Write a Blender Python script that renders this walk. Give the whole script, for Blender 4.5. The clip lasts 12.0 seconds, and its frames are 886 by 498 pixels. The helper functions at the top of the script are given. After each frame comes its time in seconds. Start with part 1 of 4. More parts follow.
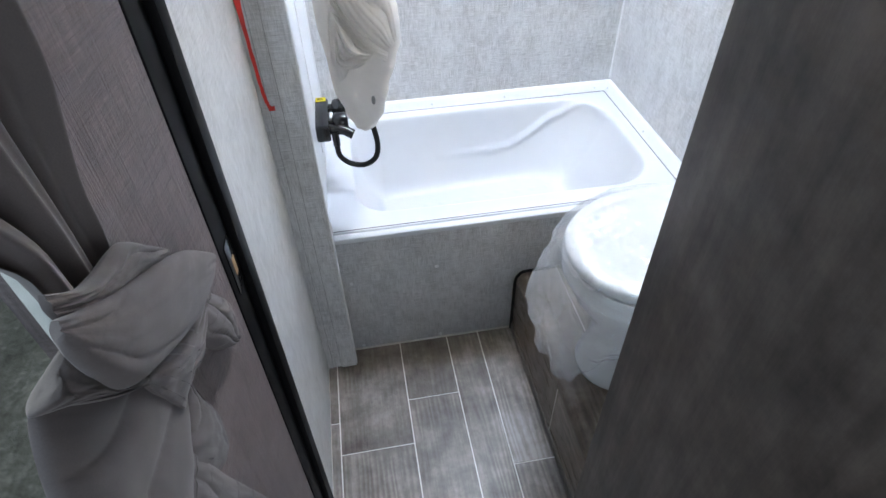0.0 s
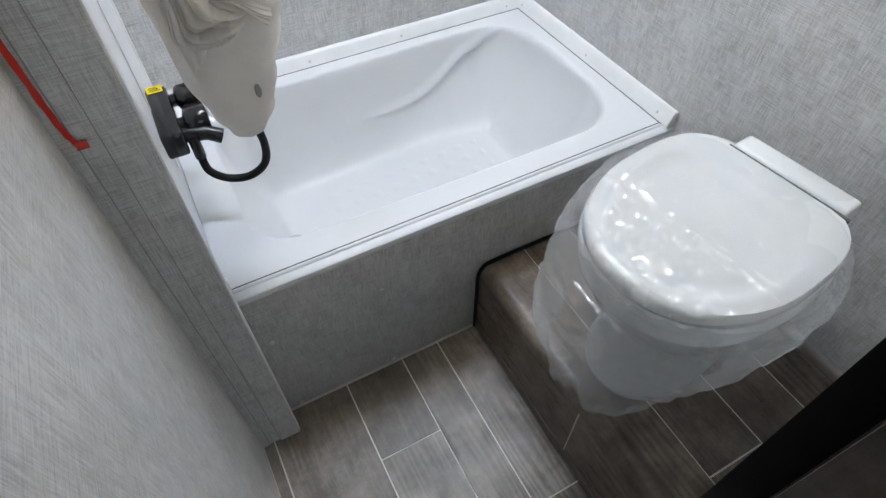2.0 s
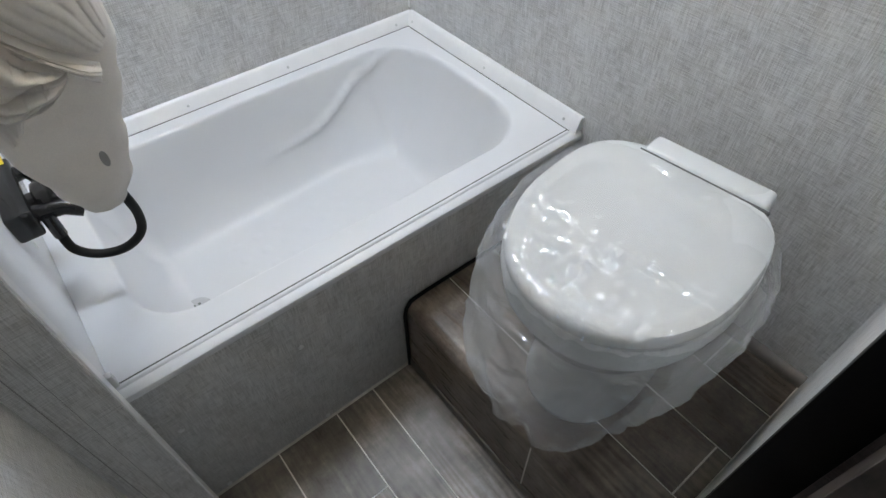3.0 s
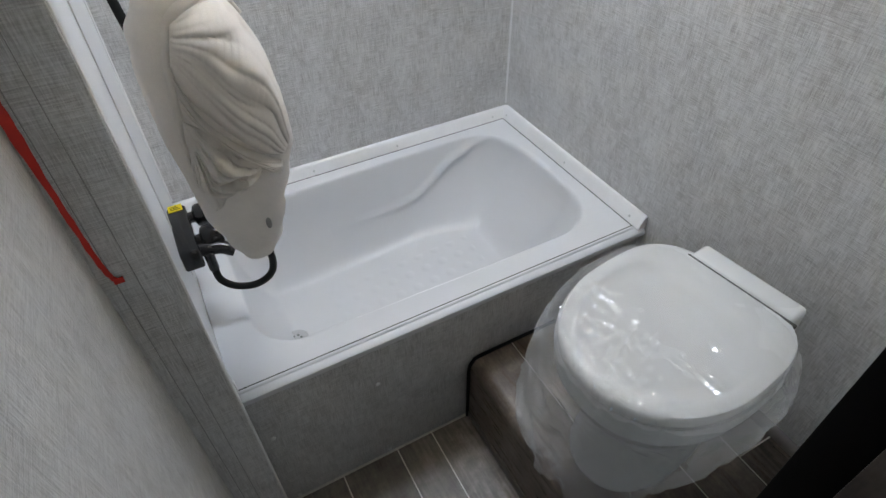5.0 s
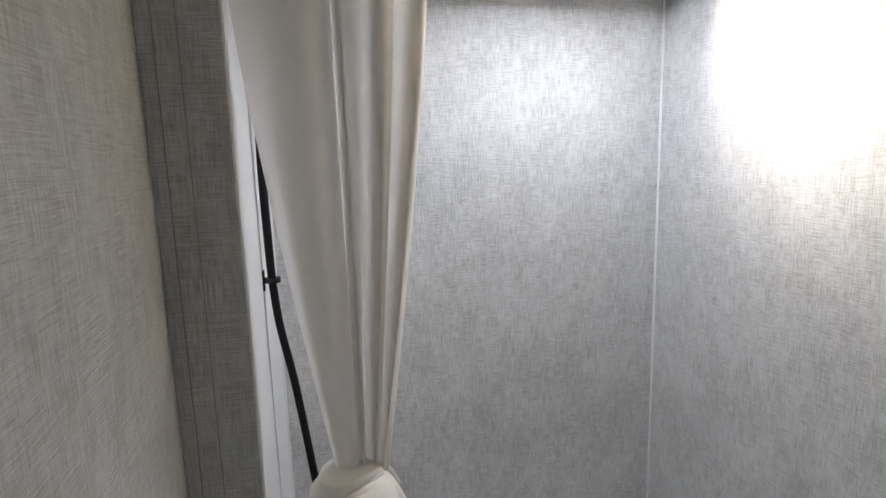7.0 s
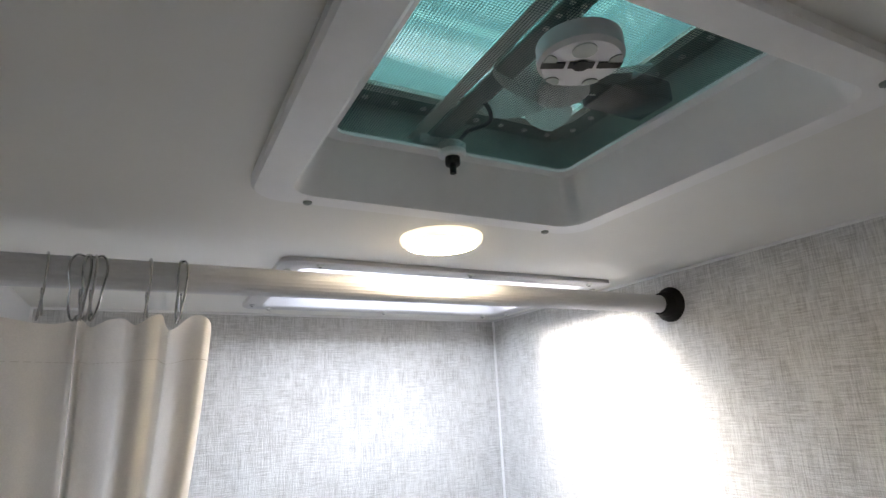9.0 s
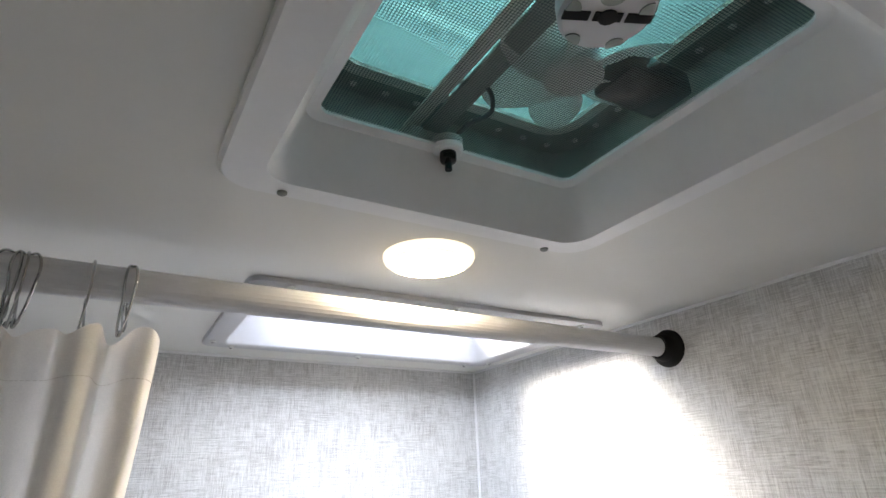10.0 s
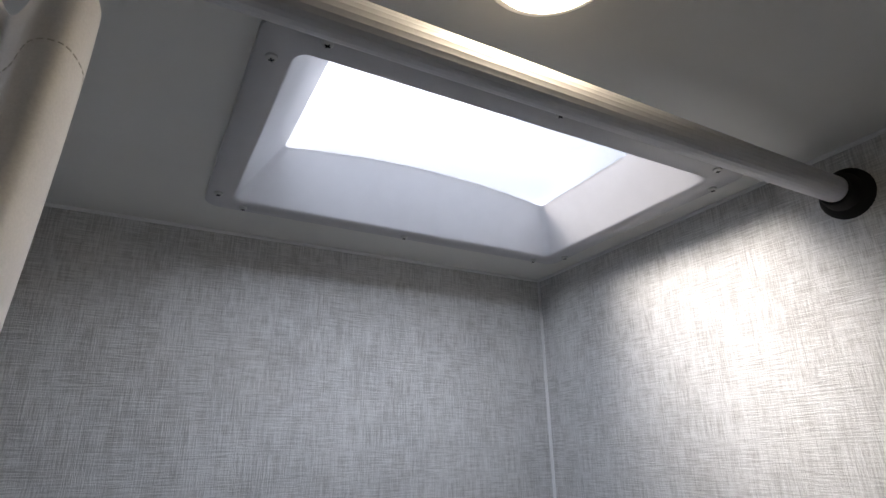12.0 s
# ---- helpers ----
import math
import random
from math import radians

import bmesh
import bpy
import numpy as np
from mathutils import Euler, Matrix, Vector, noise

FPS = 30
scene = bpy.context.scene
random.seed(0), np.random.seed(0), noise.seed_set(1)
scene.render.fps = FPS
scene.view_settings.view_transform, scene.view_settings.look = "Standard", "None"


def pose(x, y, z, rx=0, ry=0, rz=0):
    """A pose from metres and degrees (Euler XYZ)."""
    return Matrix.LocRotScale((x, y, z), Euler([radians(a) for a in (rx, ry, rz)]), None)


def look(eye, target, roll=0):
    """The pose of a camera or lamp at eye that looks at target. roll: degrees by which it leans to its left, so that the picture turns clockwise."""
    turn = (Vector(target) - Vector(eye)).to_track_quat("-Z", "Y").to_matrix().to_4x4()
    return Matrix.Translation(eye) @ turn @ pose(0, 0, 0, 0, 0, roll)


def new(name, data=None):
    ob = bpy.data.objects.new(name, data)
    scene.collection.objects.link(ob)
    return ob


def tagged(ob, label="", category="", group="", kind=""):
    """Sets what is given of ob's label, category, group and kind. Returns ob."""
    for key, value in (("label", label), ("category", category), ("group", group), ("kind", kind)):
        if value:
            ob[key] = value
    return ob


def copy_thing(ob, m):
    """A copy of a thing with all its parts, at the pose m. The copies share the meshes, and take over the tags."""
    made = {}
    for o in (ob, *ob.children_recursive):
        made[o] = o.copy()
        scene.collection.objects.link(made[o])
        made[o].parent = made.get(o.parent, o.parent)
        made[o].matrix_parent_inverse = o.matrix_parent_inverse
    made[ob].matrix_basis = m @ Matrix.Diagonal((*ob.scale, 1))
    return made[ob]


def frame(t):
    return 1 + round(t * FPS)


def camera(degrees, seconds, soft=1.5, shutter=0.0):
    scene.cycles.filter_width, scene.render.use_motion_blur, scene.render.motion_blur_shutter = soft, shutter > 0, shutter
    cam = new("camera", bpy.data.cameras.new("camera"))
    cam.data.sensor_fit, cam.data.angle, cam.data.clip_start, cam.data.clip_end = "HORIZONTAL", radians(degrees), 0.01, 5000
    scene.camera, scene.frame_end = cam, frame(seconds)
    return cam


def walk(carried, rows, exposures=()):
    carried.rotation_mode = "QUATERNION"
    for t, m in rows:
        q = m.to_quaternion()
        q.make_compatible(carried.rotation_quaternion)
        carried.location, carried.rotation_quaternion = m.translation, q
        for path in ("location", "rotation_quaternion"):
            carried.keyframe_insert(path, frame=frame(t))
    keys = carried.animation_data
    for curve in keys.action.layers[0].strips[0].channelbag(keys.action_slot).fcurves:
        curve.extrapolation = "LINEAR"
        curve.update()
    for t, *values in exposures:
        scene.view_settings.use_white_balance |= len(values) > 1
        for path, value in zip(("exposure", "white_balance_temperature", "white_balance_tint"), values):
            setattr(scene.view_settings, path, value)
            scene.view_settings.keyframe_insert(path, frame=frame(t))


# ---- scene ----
cam = camera(76.0, 12.0)
PATH = [
    (0, (0.101, -1.162, 1.483), (0.333, 0.284, 0.122), -1.3),
    (0.5, (0.085, -0.932, 1.424), (0.354, 0.423, -0.022), -1.7),
    (1, (0.054, -0.807, 1.351), (0.397, 0.458, -0.16), -1.5),
    (1.5, (0.049, -0.729, 1.323), (0.493, 0.458, -0.224), -1.0),
    (2, (0.054, -0.692, 1.321), (0.645, 0.434, -0.222), -0.5),
    (2.5, (0.097, -0.643, 1.287), (0.824, 0.416, -0.246), -0.5),
    (2.7, (0.126, -0.622, 1.282), (0.903, 0.41, -0.246), -0.7),
    (4.3, (0.131, -0.685, 1.379), (1.0, 0.413, -0.049), -1.9),
    (4.5, (0.115, -0.693, 1.405), (0.962, 0.455, 0.003), -1.6),
    (5, (0.065, -0.723, 1.444), (0.739, 0.563, 0.069), -1.1),
    (5.5, (0.063, -0.744, 1.463), (0.59, 0.663, 0.143), -1.4),
    (6, (0.054, -0.756, 1.54), (0.556, 0.874, 0.494), -1.6),
    (6.2, (0.057, -0.767, 1.578), (0.522, 0.964, 0.692), -2.1),
    (6.5, (0.058, -0.767, 1.638), (0.493, 1.078, 1.0), -1.8),
    (7, (0.077, -0.761, 1.679), (0.52, 1.16, 1.341), -1.7),
    (7.5, (0.088, -0.764, 1.745), (0.672, 1.146, 1.644), -1.5),
    (7.7, (0.104, -0.774, 1.777), (0.736, 1.124, 1.777), -1.4),
    (9.3, (0.197, -0.659, 1.871), (1.122, 1.004, 2.485), -2.4),
    (9.5, (0.195, -0.66, 1.86), (1.135, 0.975, 2.524), -2.1),
    (10, (0.217, -0.584, 1.834), (1.158, 1.013, 2.585), -1.9),
    (10.5, (0.23, -0.463, 1.806), (1.141, 1.142, 2.577), -1.6),
    (11, (0.271, -0.313, 1.792), (1.158, 1.302, 2.57), -0.9),
    (11.5, (0.29, -0.258, 1.771), (1.178, 1.359, 2.545), -0.9),
    (12, (0.299, -0.268, 1.735), (1.193, 1.381, 2.43), -0.9),
]
EXPOSURE = [(0, 0.70, 7400, 6), (0.5, 0.55, 7700, 6), (1, 0.42, 7900, 6), (2.5, 0.07, 8350, 5), (4.5, -0.31, 8500, 6), (5.5, -0.46, 8600, 6), (6.5, -0.67, 8800, 8), (7.5, -1.08, 8800, 9), (9.5, -0.64, 8500, 8), (10.5, -0.89, 8500, 8), (11.3, -1.80, 8100, 9), (12, -2.37, 8300, 9)]
walk(cam, [(t, look(eye, target, roll)) for t, eye, target, roll in PATH], EXPOSURE)

# ---- world and light ----
world = bpy.data.worlds.new("sky")
world.use_nodes = True
scene.world = world
wn = world.node_tree
sky = wn.nodes.new("ShaderNodeTexSky")
sky.sky_type, sky.sun_disc = "NISHITA", False
sky.sun_elevation, sky.sun_rotation = radians(36), radians(-73)
wn.nodes["Background"].inputs["Strength"].default_value = 0.10
wn.links.new(sky.outputs["Color"], wn.nodes["Background"].inputs["Color"])

sun_data = bpy.data.lights.new("sun", "SUN")
sun_data.energy, sun_data.angle, sun_data.color = 1.5, radians(30), (1.0, 0.97, 0.92)
sun = new("sun", sun_data)
sun.matrix_world = look((0, 0, 5), (0.66, -0.20, 5 - 0.50))



def daylight(name, eye, target, width, depth, power, colour, spread=180.0):
    """Area lamp at or beyond an opening, adding to the light that the sky sends through it."""
    d = bpy.data.lights.new(name, "AREA")
    d.shape, d.size, d.size_y = "RECTANGLE", width, depth
    d.energy, d.color, d.spread = power, colour, radians(spread)
    ob = new(name, d)
    ob.matrix_world = look(eye, target)
    return ob


daylight("skylight_daylight", (0.654, 0.322, 2.33), (0.654, 0.3221, 1.0), 0.82, 0.62, 78.0, (0.555, 0.69, 1.0))
# Lamp added in the open air; throws the sun patch on the right wall.
daylight("skylight_patch_lamp", (-0.75, 0.74, 3.2), (0.85, 0.26, 2.0), 0.9, 0.9, 60.0, (0.86, 0.88, 1.0), 50.0)
daylight("vent_daylight", (0.469, -0.322, 2.33), (0.469, -0.3221, 1.0), 0.52, 0.52, 78.0, (0.555, 0.69, 1.0))
daylight("window_daylight", (-0.60, -1.28, 1.95), (0.6, -1.28, 1.2), 0.9, 0.7, 12.5, (0.555, 0.69, 1.0))
# Added fill lamp behind the doorway to brighten the apron; its window is assumed.
daylight("rear_fill_lamp", (0.8, -2.68, 1.25), (0.8, 0.0, 1.0), 1.4, 1.0, 9.0, (0.66, 0.76, 1.0))

# ---- sizes ----
RIGHT, BACK, CEIL = 1.016, 0.637, 2.082
LEFT, SHOWER = -0.095, -0.018
RIM, STEP, STEP_X = 0.492, 0.256, 0.512


# ---- materials ----
def material(name, rough=0.5, metal=0.0, spec=0.5):
    m = bpy.data.materials.new(name)
    m.use_nodes = True
    b = m.node_tree.nodes["Principled BSDF"]
    b.inputs["Roughness"].default_value, b.inputs["Metallic"].default_value = rough, metal
    b.inputs["Specular IOR Level"].default_value = spec
    return m, m.node_tree, b


def node(tree, kind, **values):
    n = tree.nodes.new(kind)
    for key, value in values.items():
        n.inputs[key].default_value = value
    return n


def coords(tree, sx, sy, sz):
    c = tree.nodes.new("ShaderNodeTexCoord")
    m = tree.nodes.new("ShaderNodeMapping")
    m.inputs["Scale"].default_value = (sx, sy, sz)
    tree.links.new(c.outputs["Object"], m.inputs["Vector"])
    return m.outputs["Vector"]


def noise_of(tree, vec, scale, detail=4.0, rough=0.6):
    n = node(tree, "ShaderNodeTexNoise", Scale=scale, Detail=detail, Roughness=rough)
    tree.links.new(vec, n.inputs["Vector"])
    return n.outputs["Fac"]


def ramp(tree, fac, stops):
    r = tree.nodes.new("ShaderNodeValToRGB")
    while len(r.color_ramp.elements) < len(stops):
        r.color_ramp.elements.new(0.5)
    for e, (p, c) in zip(r.color_ramp.elements, stops):
        e.position, e.color = p, (*c, 1)
    tree.links.new(fac, r.inputs["Fac"])
    return r.outputs["Color"]


def mix(tree, a, b, fac, kind="MIX"):
    n = tree.nodes.new("ShaderNodeMix")
    n.data_type, n.blend_type = "RGBA", kind
    for socket, value in ((n.inputs[0], fac), (n.inputs[6], a), (n.inputs[7], b)):
        if hasattr(value, "is_output"):
            tree.links.new(value, socket)
        elif isinstance(value, tuple):
            socket.default_value = (*value, 1)
        else:
            socket.default_value = value
    return n.outputs[2]


def bump(tree, b, height, strength, distance):
    n = node(tree, "ShaderNodeBump", Strength=strength, Distance=distance)
    tree.links.new(height, n.inputs["Height"])
    tree.links.new(n.outputs["Normal"], b.inputs["Normal"])


def plain(name, colour, rough=0.5, metal=0.0, vary=0.08, scale=30.0, relief=0.0, spec=0.5, patchy=0.06):
    m, t, b = material(name, rough, metal, spec)
    vec = coords(t, 1, 1, 1)
    f = noise_of(t, vec, scale, 5.0)
    lo = tuple(max(0.0, c * (1 - vary)) for c in colour)
    hi = tuple(min(1.0, c * (1 + vary)) for c in colour)
    t.links.new(ramp(t, f, [(0.3, lo), (0.7, hi)]), b.inputs["Base Color"])
    r = ramp(t, noise_of(t, vec, scale * 0.25, 3.0), [(0.3, (max(0.02, rough - patchy),) * 3), (0.7, (min(1, rough + patchy),) * 3)])
    t.links.new(r, b.inputs["Roughness"])
    if relief:
        bump(t, b, noise_of(t, vec, scale * 6, 3.0), relief, 0.001)
    return m


def linen(name, dark, mid, light, rough, fleck=(0.2, 0.17, 0.15), fleck_at=0.70, coarse=1.0):
    """Printed wallboard: short crossed strokes, cloudy patches and brown flecks."""
    m, t, b = material(name, rough)
    across = t.nodes.new("ShaderNodeCombineXYZ")
    c = t.nodes.new("ShaderNodeTexCoord")
    s = t.nodes.new("ShaderNodeSeparateXYZ")
    t.links.new(c.outputs["Object"], s.inputs["Vector"])
    add = t.nodes.new("ShaderNodeMath")
    t.links.new(s.outputs["X"], add.inputs[0])
    t.links.new(s.outputs["Y"], add.inputs[1])
    t.links.new(add.outputs["Value"], across.inputs["X"])
    t.links.new(s.outputs["Z"], across.inputs["Y"])

    def scaled(sx, sy):
        mp = t.nodes.new("ShaderNodeMapping")
        mp.inputs["Scale"].default_value = (sx * coarse, sy * coarse, 1)
        t.links.new(across.outputs["Vector"], mp.inputs["Vector"])
        return mp.outputs["Vector"]
    rows = ramp(t, noise_of(t, scaled(26, 480), 1.0, 3.0, 0.7), [(0.36, (0, 0, 0)), (0.64, (1, 1, 1))])
    cols = ramp(t, noise_of(t, scaled(480, 24), 1.0, 3.0, 0.7), [(0.36, (0, 0, 0)), (0.64, (1, 1, 1))])
    long_cols = ramp(t, noise_of(t, scaled(230, 7), 1.0, 4.0, 0.75), [(0.34, (0, 0, 0)), (0.50, (1, 1, 1))])
    long_rows = ramp(t, noise_of(t, scaled(6, 240), 1.0, 4.0, 0.75), [(0.34, (0, 0, 0)), (0.50, (1, 1, 1))])
    cloud = mix(t, noise_of(t, scaled(11, 6), 1.0, 8.0, 0.72), noise_of(t, scaled(60, 22), 1.0, 4.0, 0.7), 0.42)
    which = ramp(t, noise_of(t, scaled(20, 16), 1.0, 2.0), [(0.35, (0.30, 0.30, 0.30)), (0.65, (0.70, 0.70, 0.70))])
    threads = mix(t, rows, cols, which)
    weave = mix(t, threads, mix(t, long_rows, long_cols, 0.5), 0.20)
    grey = mix(t, weave, cloud, 0.60)
    col = ramp(t, grey, [(0.39, dark), (0.52, mid), (0.635, light)])
    spots = ramp(t, noise_of(t, scaled(200, 70), 1.0, 4.0, 0.75), [(fleck_at - 0.05, (0, 0, 0)), (fleck_at + 0.02, (1, 1, 1))])
    half = mix(t, (0.0, 0.0, 0.0), spots, 0.55)
    t.links.new(mix(t, col, fleck, half), b.inputs["Base Color"])
    t.links.new(ramp(t, threads, [(0.3, (rough - 0.08,) * 3), (0.7, (rough + 0.1,) * 3)]), b.inputs["Roughness"])
    bump(t, b, weave, 0.8, 0.0011)
    return m


def plank_wood(name, tones, rough, across, along, grain):
    """Printed plank: long grain, cathedral rings and a tone of its own for each piece."""
    m, t, b = material(name, rough)
    c = t.nodes.new("ShaderNodeTexCoord")
    info = t.nodes.new("ShaderNodeObjectInfo")
    shift = t.nodes.new("ShaderNodeVectorMath")
    shift.operation = "SCALE"
    comb = t.nodes.new("ShaderNodeCombineXYZ")
    for k in "XYZ":
        t.links.new(info.outputs["Random"], comb.inputs[k])
    t.links.new(comb.outputs["Vector"], shift.inputs[0])
    shift.inputs["Scale"].default_value = 9.0
    addv = t.nodes.new("ShaderNodeVectorMath")
    t.links.new(c.outputs["Object"], addv.inputs[0])
    t.links.new(shift.outputs["Vector"], addv.inputs[1])
    mp = t.nodes.new("ShaderNodeMapping")
    mp.inputs["Scale"].default_value = grain
    t.links.new(addv.outputs["Vector"], mp.inputs["Vector"])
    fine = noise_of(t, mp.outputs["Vector"], 1.0, 8.0, 0.8)
    fine_mid = noise_of(t, mp.outputs["Vector"], 0.16, 6.0, 0.75)
    warp = node(t, "ShaderNodeTexWave", Scale=0.21, Distortion=22.0, Detail=3.0)
    warp.inputs["Detail Scale"].default_value = 0.55
    warp.bands_direction = across
    t.links.new(mp.outputs["Vector"], warp.inputs["Vector"])
    rings_on = ramp(t, noise_of(t, addv.outputs["Vector"], 3.0, 2.0), [(0.44, (0, 0, 0)), (0.62, (0.17, 0.17, 0.17))])
    f = mix(t, mix(t, fine, fine_mid, 0.45), warp.outputs["Fac"], rings_on)
    blot = noise_of(t, addv.outputs["Vector"], 8.0, 6.0, 0.7)
    f2 = mix(t, f, blot, 0.55)
    col = ramp(t, f2, [(0.385, tones[0]), (0.5, tones[1]), (0.605, tones[2])])
    tone = ramp(t, info.outputs["Random"], [(0.0, (0.72, 0.70, 0.68)), (1.0, (1.12, 1.1, 1.1))])
    t.links.new(mix(t, col, tone, 1.0, "MULTIPLY"), b.inputs["Base Color"])
    t.links.new(ramp(t, fine, [(0.3, (rough + 0.08,) * 3), (0.7, (rough - 0.08,) * 3)]), b.inputs["Roughness"])
    bump(t, b, fine, 0.22, 0.0008)
    return m


def clear(name, tint, rough, through_part, ior=1.45, crinkle=0.0, gloss=0.0):
    """Thin clear sheet: mostly transparent, with a sharp gloss."""
    m = bpy.data.materials.new(name)
    m.use_nodes = True
    t = m.node_tree
    t.nodes.remove(t.nodes["Principled BSDF"])
    out = t.nodes["Material Output"]
    tr = node(t, "ShaderNodeBsdfTransparent", Color=(*tint, 1))
    gl = node(t, "ShaderNodeBsdfGlossy", Color=(1, 1, 1, 1), Roughness=rough)
    fr = node(t, "ShaderNodeFresnel", IOR=ior)
    mx = t.nodes.new("ShaderNodeMixShader")
    t.links.new(fr.outputs["Fac"], mx.inputs["Fac"])
    t.links.new(tr.outputs["BSDF"], mx.inputs[1])
    t.links.new(gl.outputs["BSDF"], mx.inputs[2])
    last = mx
    if gloss:
        t.links.remove(mx.inputs["Fac"].links[0])
        mx.inputs["Fac"].default_value = gloss
        t.nodes.remove(fr)
    if crinkle:
        t.links.remove(mx.inputs["Fac"].links[0])
        mx.inputs["Fac"].default_value = 0.14
        vec = coords(t, 1, 1, 1)
        long = coords(t, 1.0, 0.38, 1.0)
        warp = node(t, "ShaderNodeTexNoise", Scale=7.0, Detail=2.0)
        t.links.new(vec, warp.inputs["Vector"])
        shifted = t.nodes.new("ShaderNodeVectorMath")
        shifted.operation = "MULTIPLY_ADD"
        t.links.new(warp.outputs["Color"], shifted.inputs[0])
        shifted.inputs[1].default_value = (0.07, 0.07, 0.07)
        t.links.new(long, shifted.inputs[2])
        facets = []
        for scale in (17.0, 52.0):
            cell = node(t, "ShaderNodeTexVoronoi", Scale=scale)
            t.links.new(shifted.outputs["Vector"], cell.inputs["Vector"])
            facets.append(cell.outputs["Distance"])
        bp = node(t, "ShaderNodeBump", Strength=crinkle, Distance=0.010)
        t.links.new(mix(t, facets[0], facets[1], 0.30), bp.inputs["Height"])
        t.links.new(bp.outputs["Normal"], gl.inputs["Normal"])
        t.nodes.remove(fr)
    if through_part < 1:
        df = node(t, "ShaderNodeBsdfTranslucent", Color=(*tint, 1))
        dd = node(t, "ShaderNodeBsdfDiffuse", Color=(*tint, 1))
        both = t.nodes.new("ShaderNodeMixShader")
        t.links.new(df.outputs["BSDF"], both.inputs[1])
        t.links.new(dd.outputs["BSDF"], both.inputs[2])
        last = t.nodes.new("ShaderNodeMixShader")
        last.inputs["Fac"].default_value = 1 - through_part
        t.links.new(mx.outputs["Shader"], last.inputs[1])
        t.links.new(both.outputs["Shader"], last.inputs[2])
    t.links.new(last.outputs["Shader"], out.inputs["Surface"])
    return m


def cloth(name, colour, weave, translucent):
    m, t, b = material(name, 0.75, 0.0, 0.25)
    vec = coords(t, 1, 1, 1)
    f = noise_of(t, vec, weave, 3.0)
    g = noise_of(t, vec, 14.0, 4.0)
    lo, hi = tuple(c * 0.88 for c in colour), tuple(min(1, c * 1.06) for c in colour)
    t.links.new(ramp(t, mix(t, f, g, 0.5), [(0.35, lo), (0.65, hi)]), b.inputs["Base Color"])
    b.inputs["Sheen Weight"].default_value = 0.15
    bump(t, b, mix(t, f, g, 0.4), 0.15, 0.0012)
    if translucent:
        tl = node(t, "ShaderNodeBsdfTranslucent", Color=(*colour, 1))
        mx = t.nodes.new("ShaderNodeMixShader")
        mx.inputs["Fac"].default_value = translucent
        t.links.new(b.outputs["BSDF"], mx.inputs[1])
        t.links.new(tl.outputs["BSDF"], mx.inputs[2])
        t.links.new(mx.outputs["Shader"], t.nodes["Material Output"].inputs["Surface"])
    return m


def glowing(name, colour, strength):
    m, t, b = material(name, 0.4)
    b.inputs["Base Color"].default_value = (*colour, 1)
    b.inputs["Emission Color"].default_value = (*colour, 1)
    b.inputs["Emission Strength"].default_value = strength
    return m


WALL = linen("linen_wallboard", (0.40, 0.395, 0.385), (0.56, 0.555, 0.55), (0.69, 0.69, 0.685), 0.36)
MAUVE = linen("mauve_wallboard", (0.105, 0.082, 0.083), (0.155, 0.123, 0.124), (0.21, 0.17, 0.168), 0.5, (0.09, 0.075, 0.075), 0.68, 0.7)
WHITE_WALL = plain("white_shower_panel", (0.74, 0.75, 0.76), 0.4, 0.0, 0.015, 40.0, 0.0, 0.5, 0.02)
TUB = plain("white_acrylic", (0.66, 0.67, 0.685), 0.40, 0.0, 0.015, 6.0)
PVC = plain("white_pvc_trim", (0.80, 0.80, 0.80), 0.35, 0.0, 0.03, 25.0)
CEILING = plain("white_ceiling_vinyl", (0.74, 0.735, 0.705), 0.5, 0.0, 0.02, 9.0, 0.25)
PORCELAIN = plain("white_porcelain", (0.65, 0.66, 0.66), 0.12, 0.0, 0.015, 8.0)
LID = plain("white_lid_plastic", (0.645, 0.66, 0.66), 0.25, 0.0, 0.015, 8.0)
FLOOR = plank_wood("printed_floor_plank", ((0.082, 0.066, 0.055), (0.198, 0.174, 0.154), (0.35, 0.318, 0.288)), 0.40, "X", "Y", (95, 8, 95))
STEPWOOD = plank_wood("printed_step_plank", ((0.057, 0.041, 0.031), (0.155, 0.122, 0.099), (0.29, 0.243, 0.205)), 0.30, "X", "Y", (85, 8, 85))
DOORWOOD = plank_wood("dark_wood_laminate", ((0.030, 0.023, 0.021), (0.078, 0.061, 0.054), (0.132, 0.106, 0.095)), 0.45, "Y", "Z", (30, 30, 2.4))
JOINT = plain("pale_joint_print", (0.74, 0.71, 0.66), 0.5, 0.0, 0.1, 60.0)
BLACK = plain("black_door_frame", (0.003, 0.003, 0.0035), 0.55, 0.0, 0.2, 40.0, 0.0, 0.12)
RUBBER = plain("black_rubber", (0.006, 0.006, 0.006), 0.6, 0.0, 0.2, 60.0, 0.0, 0.25)
FAUCET = plain("glossy_black_plastic", (0.012, 0.012, 0.013), 0.18, 0.0, 0.2, 60.0)
YELLOW = plain("yellow_tag", (0.75, 0.58, 0.02), 0.5, 0.0, 0.05, 60.0)
RED = plain("red_tape", (0.62, 0.03, 0.02), 0.35, 0.0, 0.08, 60.0)
CHROME = plain("chrome_wire", (0.42, 0.43, 0.43), 0.18, 1.0, 0.04, 60.0)
STEEL = plain("galvanised_steel", (0.60, 0.61, 0.60), 0.42, 0.55, 0.15, 60.0)
SURROUND = plain("greyish_white_plastic", (0.49, 0.49, 0.51), 0.35, 0.0, 0.03, 25.0)
